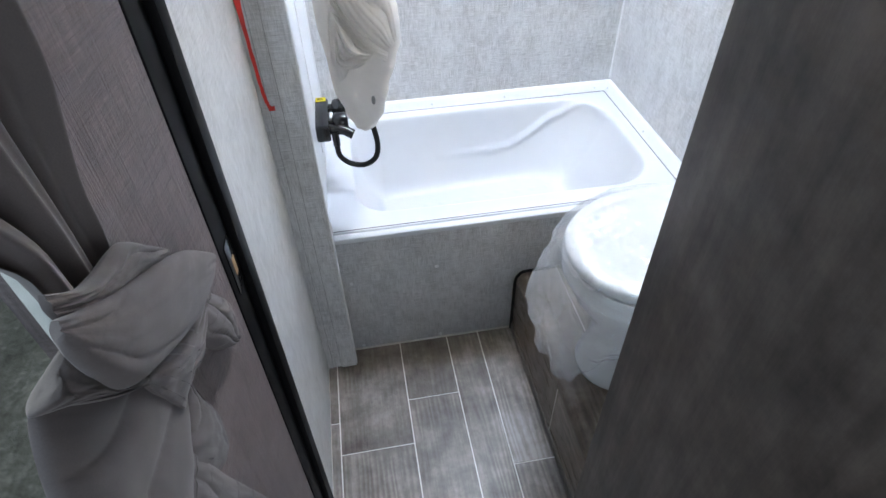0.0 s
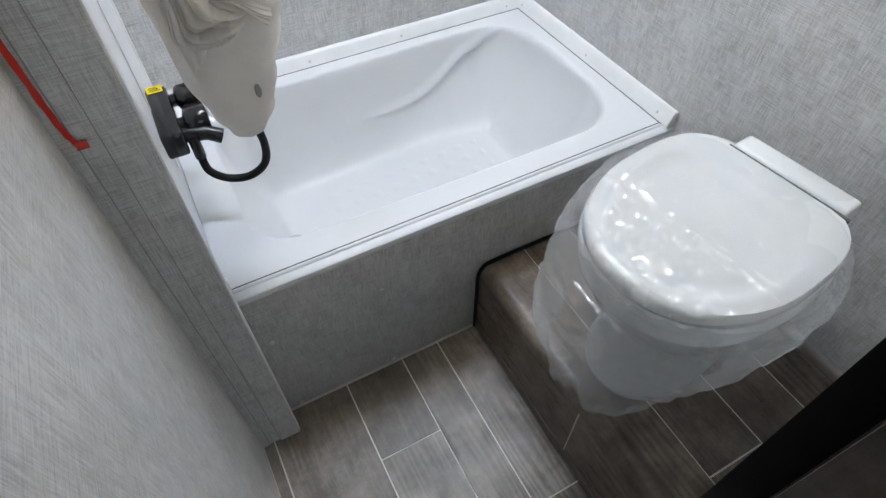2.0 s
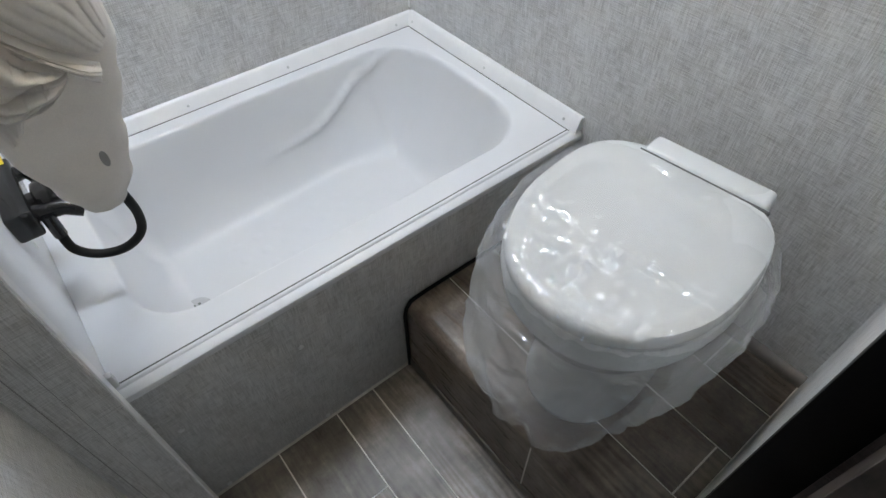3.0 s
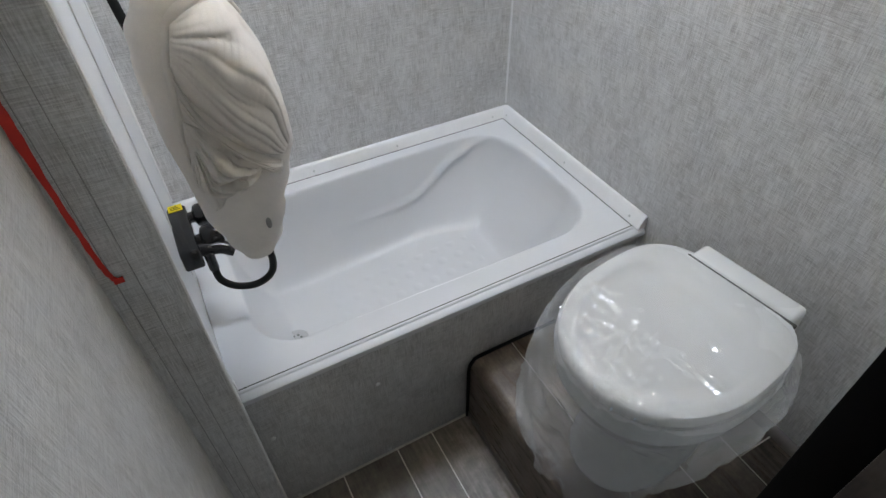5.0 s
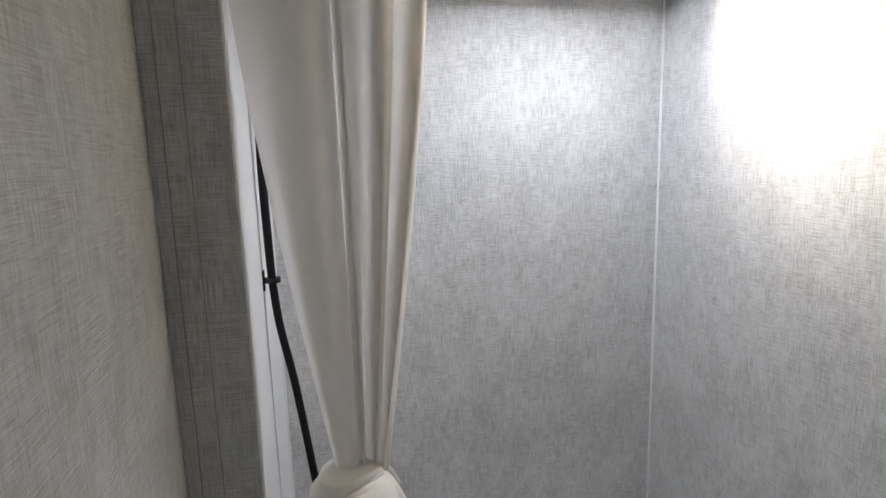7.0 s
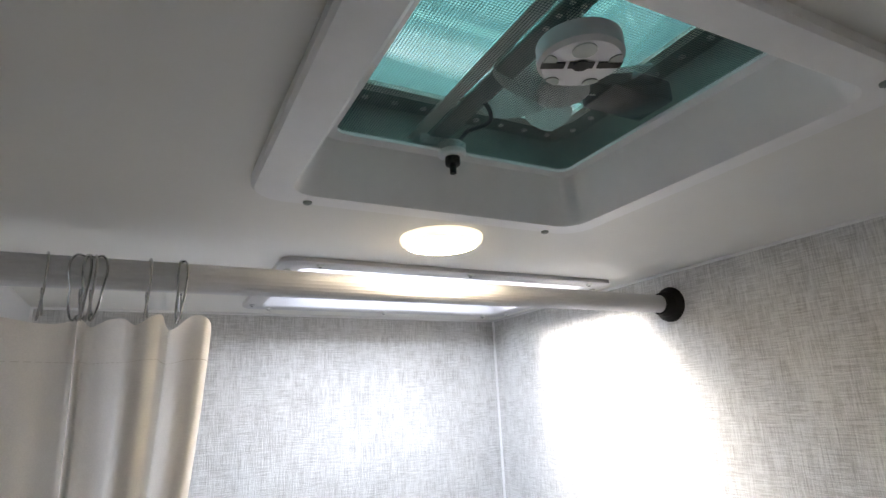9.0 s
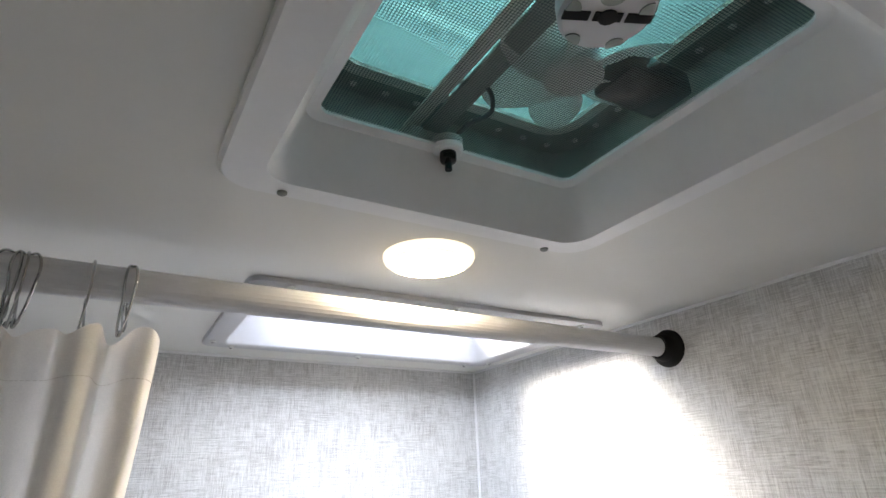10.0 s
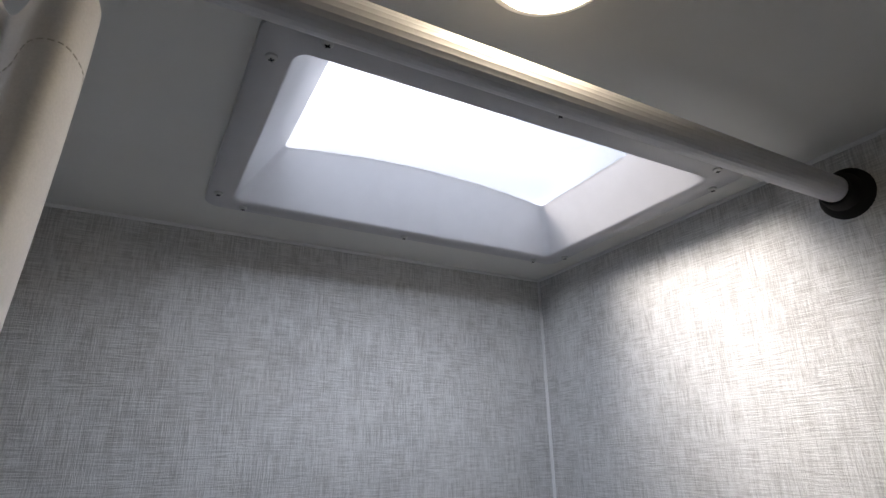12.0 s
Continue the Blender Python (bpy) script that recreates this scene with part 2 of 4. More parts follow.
ROD = plain("satin_white_rod", (0.60, 0.60, 0.62), 0.42, 0.0, 0.03, 40.0)
FAN = plain("pale_fan_plastic", (0.78, 0.79, 0.77), 0.4, 0.0, 0.06, 40.0)
WIRE = plain("black_cable", (0.015, 0.015, 0.015), 0.4, 0.0, 0.2, 40.0)
MESH = plain("dark_insect_screen", (0.04, 0.06, 0.06), 0.6, 0.0, 0.1, 60.0)
CURTAIN = cloth("cream_curtain_cloth", (0.87, 0.83, 0.785), 700.0, 0.30)
BLADE = cloth("milky_fan_blade", (0.84, 0.85, 0.83), 900.0, 0.38)
STITCH = cloth("darker_thread", (0.70, 0.65, 0.59), 900.0, 0.0)
DRAPE = cloth("grey_drape_cloth", (0.130, 0.113, 0.111), 900.0, 0.0)
BAG = clear("clear_plastic_bag", (1.0, 1.0, 1.0), 0.07, 0.94, 1.5, 1.0)
BAG_SKIRT = clear("milky_plastic_bag", (0.97, 0.98, 0.99), 0.11, 0.76, 1.5, 1.0)
DOME = clear("clear_dome_acrylic", (0.95, 0.96, 0.98), 0.05, 0.7)
SMOKE = clear("teal_vent_lid", (0.018, 0.056, 0.050), 0.1, 0.35)
GLASS = clear("tinted_window_glass", (0.80, 0.84, 0.84), 0.02, 1.0, 1.45, 0.0, 0.05)
LAMP = glowing("warm_led_diffuser", (1.0, 0.92, 0.82), 150.0)
LAMP_RIM = glowing("milky_lamp_rim", (1.0, 0.92, 0.82), 2.2)
GROUND, gt, gb = material("rough_grey_ground", 0.92)
gv = coords(gt, 1, 1, 1)
grit = mix(gt, noise_of(gt, gv, 26.0, 8.0, 0.75), noise_of(gt, gv, 3.0, 5.0, 0.65), 0.45)
gt.links.new(ramp(gt, grit, [(0.36, (0.035, 0.037, 0.035)), (0.50, (0.115, 0.122, 0.115)), (0.62, (0.26, 0.27, 0.26))]), gb.inputs["Base Color"])
bump(gt, gb, grit, 1.0, 0.05)
CHIP = plain("raw_chipboard", (0.45, 0.27, 0.13), 0.8, 0.0, 0.3, 200.0)
BROWNDARK = plain("dark_skirting", (0.16, 0.14, 0.125), 0.45, 0.0, 0.15, 40.0)
COLLAR = plain("dull_dark_zinc", (0.20, 0.225, 0.21), 0.5, 0.3, 0.15, 40.0)
# Zinc with light put into the colour, for the lit vent lip and flange.
PALE_METAL = plain("pale_lit_zinc", (0.70, 0.70, 0.64), 0.45, 0.2, 0.08, 40.0)
GROOVE = plain("grey_groove", (0.30, 0.295, 0.285), 0.6, 0.0, 0.1, 60.0)
GAP = plain("grey_joint", (0.10, 0.10, 0.10), 0.6, 0.0, 0.1, 60.0)
DRAINM = plain("white_drain_plastic", (0.48, 0.49, 0.50), 0.3, 0.0, 0.03, 30.0)


# ---- mesh helpers ----
def finish(name, bm, mat, smooth=True, angle=38):
    bmesh.ops.recalc_face_normals(bm, faces=bm.faces)
    me = bpy.data.meshes.new(name)
    bm.to_mesh(me)
    bm.free()
    me.materials.append(mat)
    if smooth:
        for p in me.polygons:
            p.use_smooth = True
        me.set_sharp_from_angle(angle=radians(angle))
    return me


def part(name, bm, mat, parent=None, label="", smooth=True, angle=38):
    ob = new(name, finish(name, bm, mat, smooth, angle))
    if parent is not None:
        ob.parent = parent
    return tagged(ob, label)


def thing(name, label, category, group="", at=(0, 0, 0), kind=""):
    ob = new(name)
    ob.location = at
    ob.empty_display_size = 0.05
    return tagged(ob, label, category, group, kind)


def setting(name, bm, mat, label, category, smooth=False):
    return tagged(new(name, finish(name, bm, mat, smooth)), label, category, "", "structure")


def add_box(bm, x0, x1, y0, y1, z0, z1, round_by=0.0, seg=2):
    r = bmesh.ops.create_cube(bm, size=1.0)
    for v in r["verts"]:
        v.co = Vector((x0 + (v.co.x + 0.5) * (x1 - x0), y0 + (v.co.y + 0.5) * (y1 - y0), z0 + (v.co.z + 0.5) * (z1 - z0)))
    if round_by:
        edges = list({e for v in r["verts"] for e in v.link_edges})
        bmesh.ops.bevel(bm, geom=edges, offset=round_by, segments=seg, affect="EDGES", profile=0.5)
    return bm


def box(x0, x1, y0, y1, z0, z1, round_by=0.0, seg=2):
    return add_box(bmesh.new(), x0, x1, y0, y1, z0, z1, round_by, seg)


def add_rings(bm, rings, closed=True, cap0=False, cap1=False):
    made = [[bm.verts.new(p) for p in ring] for ring in rings]
    for a, b in zip(made, made[1:]):
        n = len(a)
        for i in range(n if closed else n - 1):
            j = (i + 1) % n
            bm.faces.new((a[i], a[j], b[j], b[i]))
    if cap0:
        bm.faces.new(made[0])
    if cap1:
        bm.faces.new(made[-1])
    return made


def smooth_path(points, per=8):
    """Catmull-Rom through the points."""
    pts = [Vector(p) for p in points]
    pts = [pts[0] * 2 - pts[1]] + pts + [pts[-1] * 2 - pts[-2]]
    out = []
    for i in range(1, len(pts) - 2):
        for k in range(per):
            t = k / per
            a, b, c, d = pts[i - 1:i + 3]
            out.append(0.5 * ((2 * b) + (c - a) * t + (2 * a - 5 * b + 4 * c - d) * t * t + (3 * b - a - 3 * c + d) * t ** 3))
    out.append(pts[-2])
    return out


def add_tube(bm, pts, radius, sides=10, caps=True):
    pts = [Vector(p) for p in pts]
    rings, up = [], Vector((0.13, 0.31, 0.94))
    for i, p in enumerate(pts):
        d = (pts[min(i + 1, len(pts) - 1)] - pts[max(i - 1, 0)]).normalized()
        u = (up - d * up.dot(d)).normalized()
        w = d.cross(u)
        up = u
        r = radius(i / (len(pts) - 1)) if callable(radius) else radius
        rings.append([p + (u * math.cos(a) + w * math.sin(a)) * r for a in (2 * math.pi * k / sides for k in range(sides))])
    add_rings(bm, rings, True, caps, caps)
    return bm


def tube(pts, radius, sides=10):
    return add_tube(bmesh.new(), pts, radius, sides)


def lathe(profile, m=None, sides=32):
    """Turned shape: profile of (radius, height) about z, set by the pose m."""
    m = m or Matrix.Identity(4)
    bm = bmesh.new()
    rings = [[m @ Vector((r * math.cos(a), r * math.sin(a), h)) for a in (2 * math.pi * k / sides for k in range(sides))] for r, h in profile]
    add_rings(bm, rings, True, True, True)
    return bm


def round_rect(x0, x1, y0, y1, r, seg=6):
    out = []
    for cx, cy, a0 in ((x1 - r, y1 - r, 0), (x0 + r, y1 - r, 90), (x0 + r, y0 + r, 180), (x1 - r, y0 + r, 270)):
        for k in range(seg + 1):
            a = radians(a0 + 90 * k / seg)
            out.append((cx + r * math.cos(a), cy + r * math.sin(a)))
    return out


def frame_loft(levels):
    """A loft through rounded rectangles: rows of (x0, x1, y0, y1, r, z)."""
    bm = bmesh.new()
    add_rings(bm, [[(x, y, z) for x, y in round_rect(x0, x1, y0, y1, r)] for x0, x1, y0, y1, r, z in levels])
    return bm


def screw(name, at, normal, mat, size=0.004, parent=None, label=""):
    m = Matrix.Translation(at) @ Vector(normal).to_track_quat("Z", "Y").to_matrix().to_4x4()
    bm = lathe([(size, 0), (size, size * 0.35), (size * 0.6, size * 0.62), (size * 0.18, size * 0.68)], m, 12)
    return part(name, bm, mat, parent, label)


# ---- setting: bathroom shell ----
T = 0.05
setting("wall_left", box(LEFT - T, LEFT, -0.60, -0.05, 0, CEIL), WALL, "pale grey linen-print wallboard beside the doorway", "wall")
setting("wall_shower", box(LEFT - T, SHOWER, -0.05, BACK, 0, CEIL), WHITE_WALL, "smooth pale shower end wall behind the faucet", "wall")
setting("wall_back", box(LEFT - T, RIGHT + T, BACK, BACK + T, 0, CEIL), WALL, "grey linen-print wallboard above the bathtub", "wall")
setting("wall_right", box(RIGHT, RIGHT + T, -0.66, BACK, 0, CEIL), WALL, "grey linen-print wallboard behind the toilet", "wall")
setting("wall_door", box(0.505, RIGHT, -0.695, -0.655, 0, CEIL), WALL, "grey wallboard beside the doorway", "wall")
setting("wall_above_door", box(LEFT, 0.505, -0.695, -0.602, 1.985, CEIL), WALL, "grey wallboard strip above the doorway", "wall")
setting("door_jamb_panel", box(LEFT, SHOWER, -0.060, -0.05, 0, CEIL), WALL, "grey linen-print panel at the shower opening", "panel")
setting("trim_cover_strip", box(-0.052, -0.006, -0.0645, -0.060, 0, CEIL, 0.001), WALL, "linen-print cover strip on the shower pillar", "trim")
setting("trim_corner_strip", box(LEFT, -0.079, -0.0625, -0.060, 0, CEIL, 0.0008), WALL, "thin linen-print batten in the corner", "trim")
setting("trim_groove", box(-0.0535, -0.052, -0.0612, -0.0600, 0, CEIL), GROOVE, "thin dark groove beside the cover strip", "trim")
setting("trim_groove_corner", box(-0.079, -0.0777, -0.0610, -0.0600, 0, CEIL), GROOVE, "thin dark groove beside the batten", "trim")
setting("trim_edge_profile", box(-0.0175, -0.004, -0.0595, -0.036, 0, CEIL, 0.0015), PVC, "white edge profile of the shower opening", "trim")
setting("trim_seam", box(SHOWER, SHOWER + 0.0025, 0.296, 0.302, 0.56, CEIL, 0.0005), PVC, "thin seam strip on the shower wall", "trim")
setting("trim_corner_bead", tube([(RIGHT - 0.001, BACK - 0.001, 0.53), (RIGHT - 0.001, BACK - 0.001, CEIL)], 0.0035, 8), PVC, "white bead in the wall corner", "trim", True)
setting("trim_corner_bead_shower", tube([(SHOWER + 0.001, BACK - 0.001, 0.53), (SHOWER + 0.001, BACK - 0.001, CEIL)], 0.0035, 8), PVC, "white bead in the shower corner", "trim", True)
setting("trim_ceiling_back", tube([(SHOWER, BACK - 0.001, CEIL - 0.001), (RIGHT, BACK - 0.001, CEIL - 0.001)], 0.0035, 8), PVC, "white bead under the ceiling", "trim", True)
setting("trim_ceiling_right", tube([(RIGHT - 0.001, -0.655, CEIL - 0.001), (RIGHT - 0.001, BACK, CEIL - 0.001)], 0.0035, 8), PVC, "white bead under the ceiling", "trim", True)

# ceiling with its two roof openings
SKY = (0.378, 0.930, 0.147, 0.497)
VENT = (0.296, 0.642, -0.492, -0.152)
bm = bmesh.new()
xs = sorted((-0.2, SKY[0], SKY[1], VENT[0], VENT[1], 1.9))
ys = sorted((-2.7, VENT[2], VENT[3], SKY[2], SKY[3], 0.75))
for xa, xb in zip(xs, xs[1:]):
    for ya, yb in zip(ys, ys[1:]):
        cx, cy = (xa + xb) / 2, (ya + yb) / 2
        if any(o[0] < cx < o[1] and o[2] < cy < o[3] for o in (SKY, VENT)):
            continue
        add_box(bm, xa, xb, ya, yb, CEIL, CEIL + 0.075)
bmesh.ops.remove_doubles(bm, verts=bm.verts, dist=0.0001)
inner = [f for f in bm.faces if all(any(g is not f and set(g.verts) == set(f.verts) for g in e.link_faces) for e in f.edges)]
bmesh.ops.delete(bm, geom=inner, context="FACES")
setting("ceiling", bm, CEILING, "off-white vinyl ceiling with slight dents", "ceiling")

# cabin outside the doorway
def exterior_wall():
    bm = bmesh.new()
    y0, y1, z0, z1 = -1.75, -0.865, 0.62, 1.75
    outline = ((LEFT - T, y1), (LEFT + 0.010, y1), (LEFT + 0.011, -0.80), (LEFT + 0.027, -0.6805), (LEFT - T, -0.6805))
    add_rings(bm, [[(x, y, z) for x, y in outline] for z in (0, CEIL)], True, True, True)
    add_box(bm, LEFT - T, LEFT + 0.004, y0, y1, 0, z0)
    add_box(bm, LEFT - T, LEFT + 0.004, y0, y1, z1, CEIL)
    add_box(bm, LEFT - T, LEFT + 0.004, -2.7, y0, 0, CEIL)
    return bm


setting("wall_cabin_left", exterior_wall(), MAUVE, "mauve-brown textured wallboard round the cabin window", "wall")
# The opening in this unseen wall is added for the rear fill lamp.
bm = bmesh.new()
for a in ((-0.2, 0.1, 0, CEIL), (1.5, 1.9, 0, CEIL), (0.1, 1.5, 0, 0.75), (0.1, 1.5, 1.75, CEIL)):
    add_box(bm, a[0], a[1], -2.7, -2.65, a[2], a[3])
setting("wall_cabin_rear", bm, MAUVE, "mauve-brown cabin wall with an added, unseen opening for light", "wall")
setting("wall_cabin_right", box(1.85, 1.9, -2.65, -0.70, 0, CEIL), MAUVE, "mauve-brown cabin wall", "wall")
setting("wall_cabin_front", box(0.54, 1.85, -0.737, -0.697, 0, CEIL), MAUVE, "mauve-brown cabin wall beside the doorway", "wall")
window = thing("window_1", "tinted cabin window behind the tied curtain", "window", "", (LEFT, -1.28, 1.2), "structure")
window.location = (0, 0, 0)
for a in ((-0.112, -0.106, -1.75, -1.735, 0.62, 1.75), (-0.112, -0.106, -0.880, -0.865, 0.62, 1.75), (-0.112, -0.106, -1.735, -0.880, 0.62, 0.635), (-0.112, -0.106, -1.735, -0.880, 1.735, 1.75)):
    part("window_frame", box(a[0] - 0.012, a[1] + 0.008, *a[2:], 0.002), JOINT, window, "pale window frame")
pane = part("pane", box(-0.111, -0.107, -1.735, -0.880, 0.635, 1.735), GLASS, window, "tinted glass")

bm = bmesh.new()
bmesh.ops.create_grid(bm, x_segments=60, y_segments=60, size=300)
for v in bm.verts:
    v.co.z = -0.75
tagged(new("ground", finish("ground", bm, GROUND, False)), "grey gravel ground outside the window", "ground", "", "structure")

# door frame and door
def jamb(x0, x1, y0, y1, z1, lip):
    bm = box(x0, x1, y0, y1, 0, z1, 0.0015)
    s = 1 if lip > 0 else -1
    xa = x1 if s > 0 else x0
    add_box(bm, min(xa, xa + s * 0.010), max(xa, xa + s * 0.010), y0 + 0.047, y1, 0, z1, 0.0015)
    return bm


frame_ob = thing("door_frame", "black-painted narrow door frame with a stop ledge", "door frame", "", (0, 0, 0), "structure")
side = part("frame_side", jamb(-0.093, -0.066, -0.680, -0.603, 1.985, 1), BLACK, frame_ob)
part("frame_side", box(0.484, 0.505, -0.696, -0.650, 0, 1.985, 0.0015), BLACK, frame_ob)
part("frame_head", box(-0.068, 0.488, -0.702, -0.620, 1.957, 1.985, 0.0015), BLACK, frame_ob)
plate = part("strike_plate", box(-0.0662, -0.0645, -0.667, -0.638, 0.985, 1.060, 0.0006), FAUCET, side, "black metal strike plate")
part("latch_hole", box(-0.0647, -0.0640, -0.656, -0.646, 1.008, 1.034, 0.0003), CHIP, side, "raw chipboard latch hole")

door = thing("door", "dark grey-brown wood laminate door swung open into the cabin", "door", "", (0, 0, 0))
part("door_leaf", box(0.440, 0.468, -1.250, -0.698, 0.02, 1.955, 0.0012), DOORWOOD, door)
for z in (0.25, 1.0, 1.75):
    part("hinge", tube([(0.493, -0.701, z - 0.035), (0.493, -0.701, z + 0.035)], 0.004, 10), BLACK, door, "black barrel hinge")

# ---- bathtub ----
def ease(u):
    u = max(0.0, min(1.0, u))
    return u * u * (3 - 2 * u)


def tub_height(x, y):
    """Depth of the basin below the rim: steep foot and sides, sloping head end."""
    t = min(1.0, max(0.0, (x - 0.10) / 0.78))
    x0, x1 = 0.060, 0.950
    y0, y1 = 0.062 + 0.008 * (1 - t) ** 2, 0.580 - 0.012 * (1 - t) ** 2
    r = 0.10 + 0.04 * ease((x - 0.3) / 0.4)
    dx = max(x0 + r - x, x - (x1 - r), 0)
    dy = max(y0 + r - y, y - (y1 - r), 0)
    d = r - math.hypot(dx, dy) if (dx and dy) else min(x - x0, x1 - x, y - y0, y1 - y)
    if d <= 0:
        return 0.0
    lip = min(1.0, d / 0.016)
    run = 0.105 + 0.105 * ease((x - 0.62) / 0.30)
    u = min(1.0, d / run)
    depth = 0.265 * (1 - (1 - u) ** 2.3)
    return depth * ease(lip * 0.5 + 0.5 * min(1, d / 0.03)) * (0.92 + 0.08 * ease((0.9 - x) / 0.6))


LEDGE = smooth_path([(0.355, 0.541, 0), (0.485, 0.544, 0), (0.595, 0.546, 0), (0.695, 0.553, 0), (0.783, 0.562, 0), (0.858, 0.559, 0),
                     (0.918, 0.518, 0), (0.950, 0.40, 0), (0.951, 0.30, 0), (0.946, 0.21, 0), (0.920, 0.132, 0), (0.876, 0.092, 0)], 32)
LEDGE_AT = np.array([(p.x, p.y, RIM - tub_height(p.x, p.y)) for p in LEDGE])


def bathtub():
    tub = thing("bathtub", "white moulded acrylic bathtub with a swept armrest ledge", "bathtub")
    bm = bmesh.new()
    nx, ny = 380, 240
    gx = np.linspace(SHOWER + 0.001, RIGHT - 0.001, nx)
    gy = np.linspace(0.008, BACK - 0.001, ny)
    grid = []
    for y in gy:
        row = []
        for x in gx:
            z = RIM - tub_height(x, y)
            if 0.26 < x < 0.74 and 0.22 < y < 0.42:
                cx, cy = round((x - 0.30) / 0.055) * 0.055 + 0.30, round((y - 0.25) / 0.055) * 0.055 + 0.25
                z += 0.0006 * math.exp(-(math.hypot(x - cx, y - cy) / 0.012) ** 4)
            row.append(bm.verts.new((x, y, z)))
        grid.append(row)
    for j in range(ny - 1):
        for i in range(nx - 1):
            bm.faces.new((grid[j][i], grid[j][i + 1], grid[j + 1][i + 1], grid[j + 1][i]))
    bm.normal_update()
    moves = []
    for v in bm.verts:
        dist = np.sqrt(((LEDGE_AT - np.array(v.co)) ** 2).sum(1))
        k = int(dist.argmin())
        if dist[k] < 0.06:
            fade = min(1.0, 4.6 * k / len(LEDGE_AT), 6.0 * (1 - (k + 1) / len(LEDGE_AT)) + 0.02) * (1 - 0.80 * ease((k / len(LEDGE_AT) - 0.36) / 0.20))
            wide = 0.0065 if v.co.z > LEDGE_AT[k][2] else 0.013
            moves.append((v, v.normal * (0.012 * fade * math.exp(-(dist[k] / wide) ** 2))))
    for v, m in moves:
        v.co += m
    part("basin", bm, TUB, tub, "", True, 180)
    # front lip: rolled edge in two ridges along the apron
    rows = [(0.010, RIM), (0.004, RIM + 0.001), (0.001, RIM - 0.001), (0.001, RIM - 0.003), (-0.003, RIM - 0.0035), (-0.010, RIM - 0.004), (-0.016, RIM - 0.008), (-0.018, RIM - 0.015),
            (-0.016, RIM - 0.022), (-0.010, RIM - 0.026), (-0.002, RIM - 0.027)]
    bm = bmesh.new()
    add_rings(bm, [[(x, y, z) for y, z in rows] for x in (SHOWER + 0.001, RIGHT - 0.002)], False)
    part("front_lip", bm, TUB, tub)
    at = Vector((0.153, 0.295, RIM - tub_height(0.153, 0.295)))
    drain = part("drain", lathe([(0.031, -0.004), (0.031, 0.002), (0.027, 0.0036), (0.021, 0.0024), (0.004, 0.0030)], Matrix.Translation(at), 32), DRAINM, tub, "white round drain fitting")
    # Six dark discs colour in the shade inside the drain's holes.
    for k in range(6):
        q = at + Vector((0.0115 * math.cos(k * math.pi / 3), 0.0115 * math.sin(k * math.pi / 3), 0.0022))
        part("hole", lathe([(0.0036, 0.0), (0.0036, 0.0012)], Matrix.Translation(q), 10), COLLAR, drain, "dark disc for the shade in a drain hole")
    bm = bmesh.new()
    add_box(bm, SHOWER + 0.001, SHOWER + 0.012, 0.004, 0.016, RIM, RIM + 0.03, 0.001)
    part("end_clip", bm, PVC, tub, "small white end cap")
    return tub


bathtub()
flange = thing("tub_flange", "white screwed flange strip round the bathtub rim", "trim")
def flange_strip(a, b, along_x):
    bm = bmesh.new()
    prof = [(0.0, 0.034), (0.007, 0.034), (0.0105, 0.031), (0.013, 0.026), (0.022, 0.004), (0.024, 0.0), (0.0, 0.0)]
    rings = []
    for s in (a, b):
        rings.append([((s, BACK - 0.002 - d, RIM + 0.0008 + h * 0.9) if along_x else (RIGHT - 0.001 - d, s, RIM + 0.001 + h)) for d, h in prof])
    add_rings(bm, rings, True, True, True)
    return bm


part("strip", flange_strip(SHOWER + 0.001, RIGHT - 0.004, True), PVC, flange)
part("strip", flange_strip(-0.012, BACK - 0.012, False), PVC, flange)
for x in (0.12, 0.36, 0.62, 0.955):
    screw("screw", (x, BACK - 0.0200, RIM + 0.0125), (0, -0.9, 0.4), STEEL, 0.0035, flange, "small screw head")
for y in (0.03, 0.30, 0.60):
    screw("screw", (RIGHT - 0.0186, y, RIM + 0.0145), (-0.9, 0, 0.4), STEEL, 0.0035, flange, "small screw head")

# Dark strips laid on the rim colour in the joints' shadow lines.
part("gap", box(SHOWER + 0.002, RIGHT - 0.026, BACK - 0.0284, BACK - 0.0259, RIM + 0.0002, RIM + 0.0010), GAP, flange, "thin dark strip for the joint and its shadow line")
part("gap", box(RIGHT - 0.0274, RIGHT - 0.0249, 0.004, BACK - 0.028, RIM + 0.0002, RIM + 0.0010), GAP, flange, "thin dark strip for the joint and its shadow line")
part("gap", box(SHOWER + 0.002, RIGHT - 0.004, 0.0082, 0.0106, RIM + 0.0002, RIM + 0.0010), GAP, flange, "thin dark strip for the joint and its shadow line")
apron = thing("bathtub_apron", "grey linen-print apron panel screwed below the bathtub", "panel")
part("panel", box(SHOWER - 0.002, RIGHT - 0.001, 0.0, 0.012, 0.002, RIM - 0.02, 0.001), WALL, apron)
for x, z in ((0.268, 0.325), (0.272, 0.014), (0.022, 0.012), (0.018, 0.30)):
    screw("screw", (x, 0.0, z), (0, -1, 0), PVC, 0.0055, apron, "white screw cap")

# ---- raised step under the toilet ----
def nosing_profile():
    pts = [(STEP_X, 0.03)]
    r = 0.032
    for k in range(9):
        a = radians(180 - 90 * k / 8)
        pts.append((STEP_X + r + r * math.cos(a), STEP - r + r * math.sin(a)))
    return pts


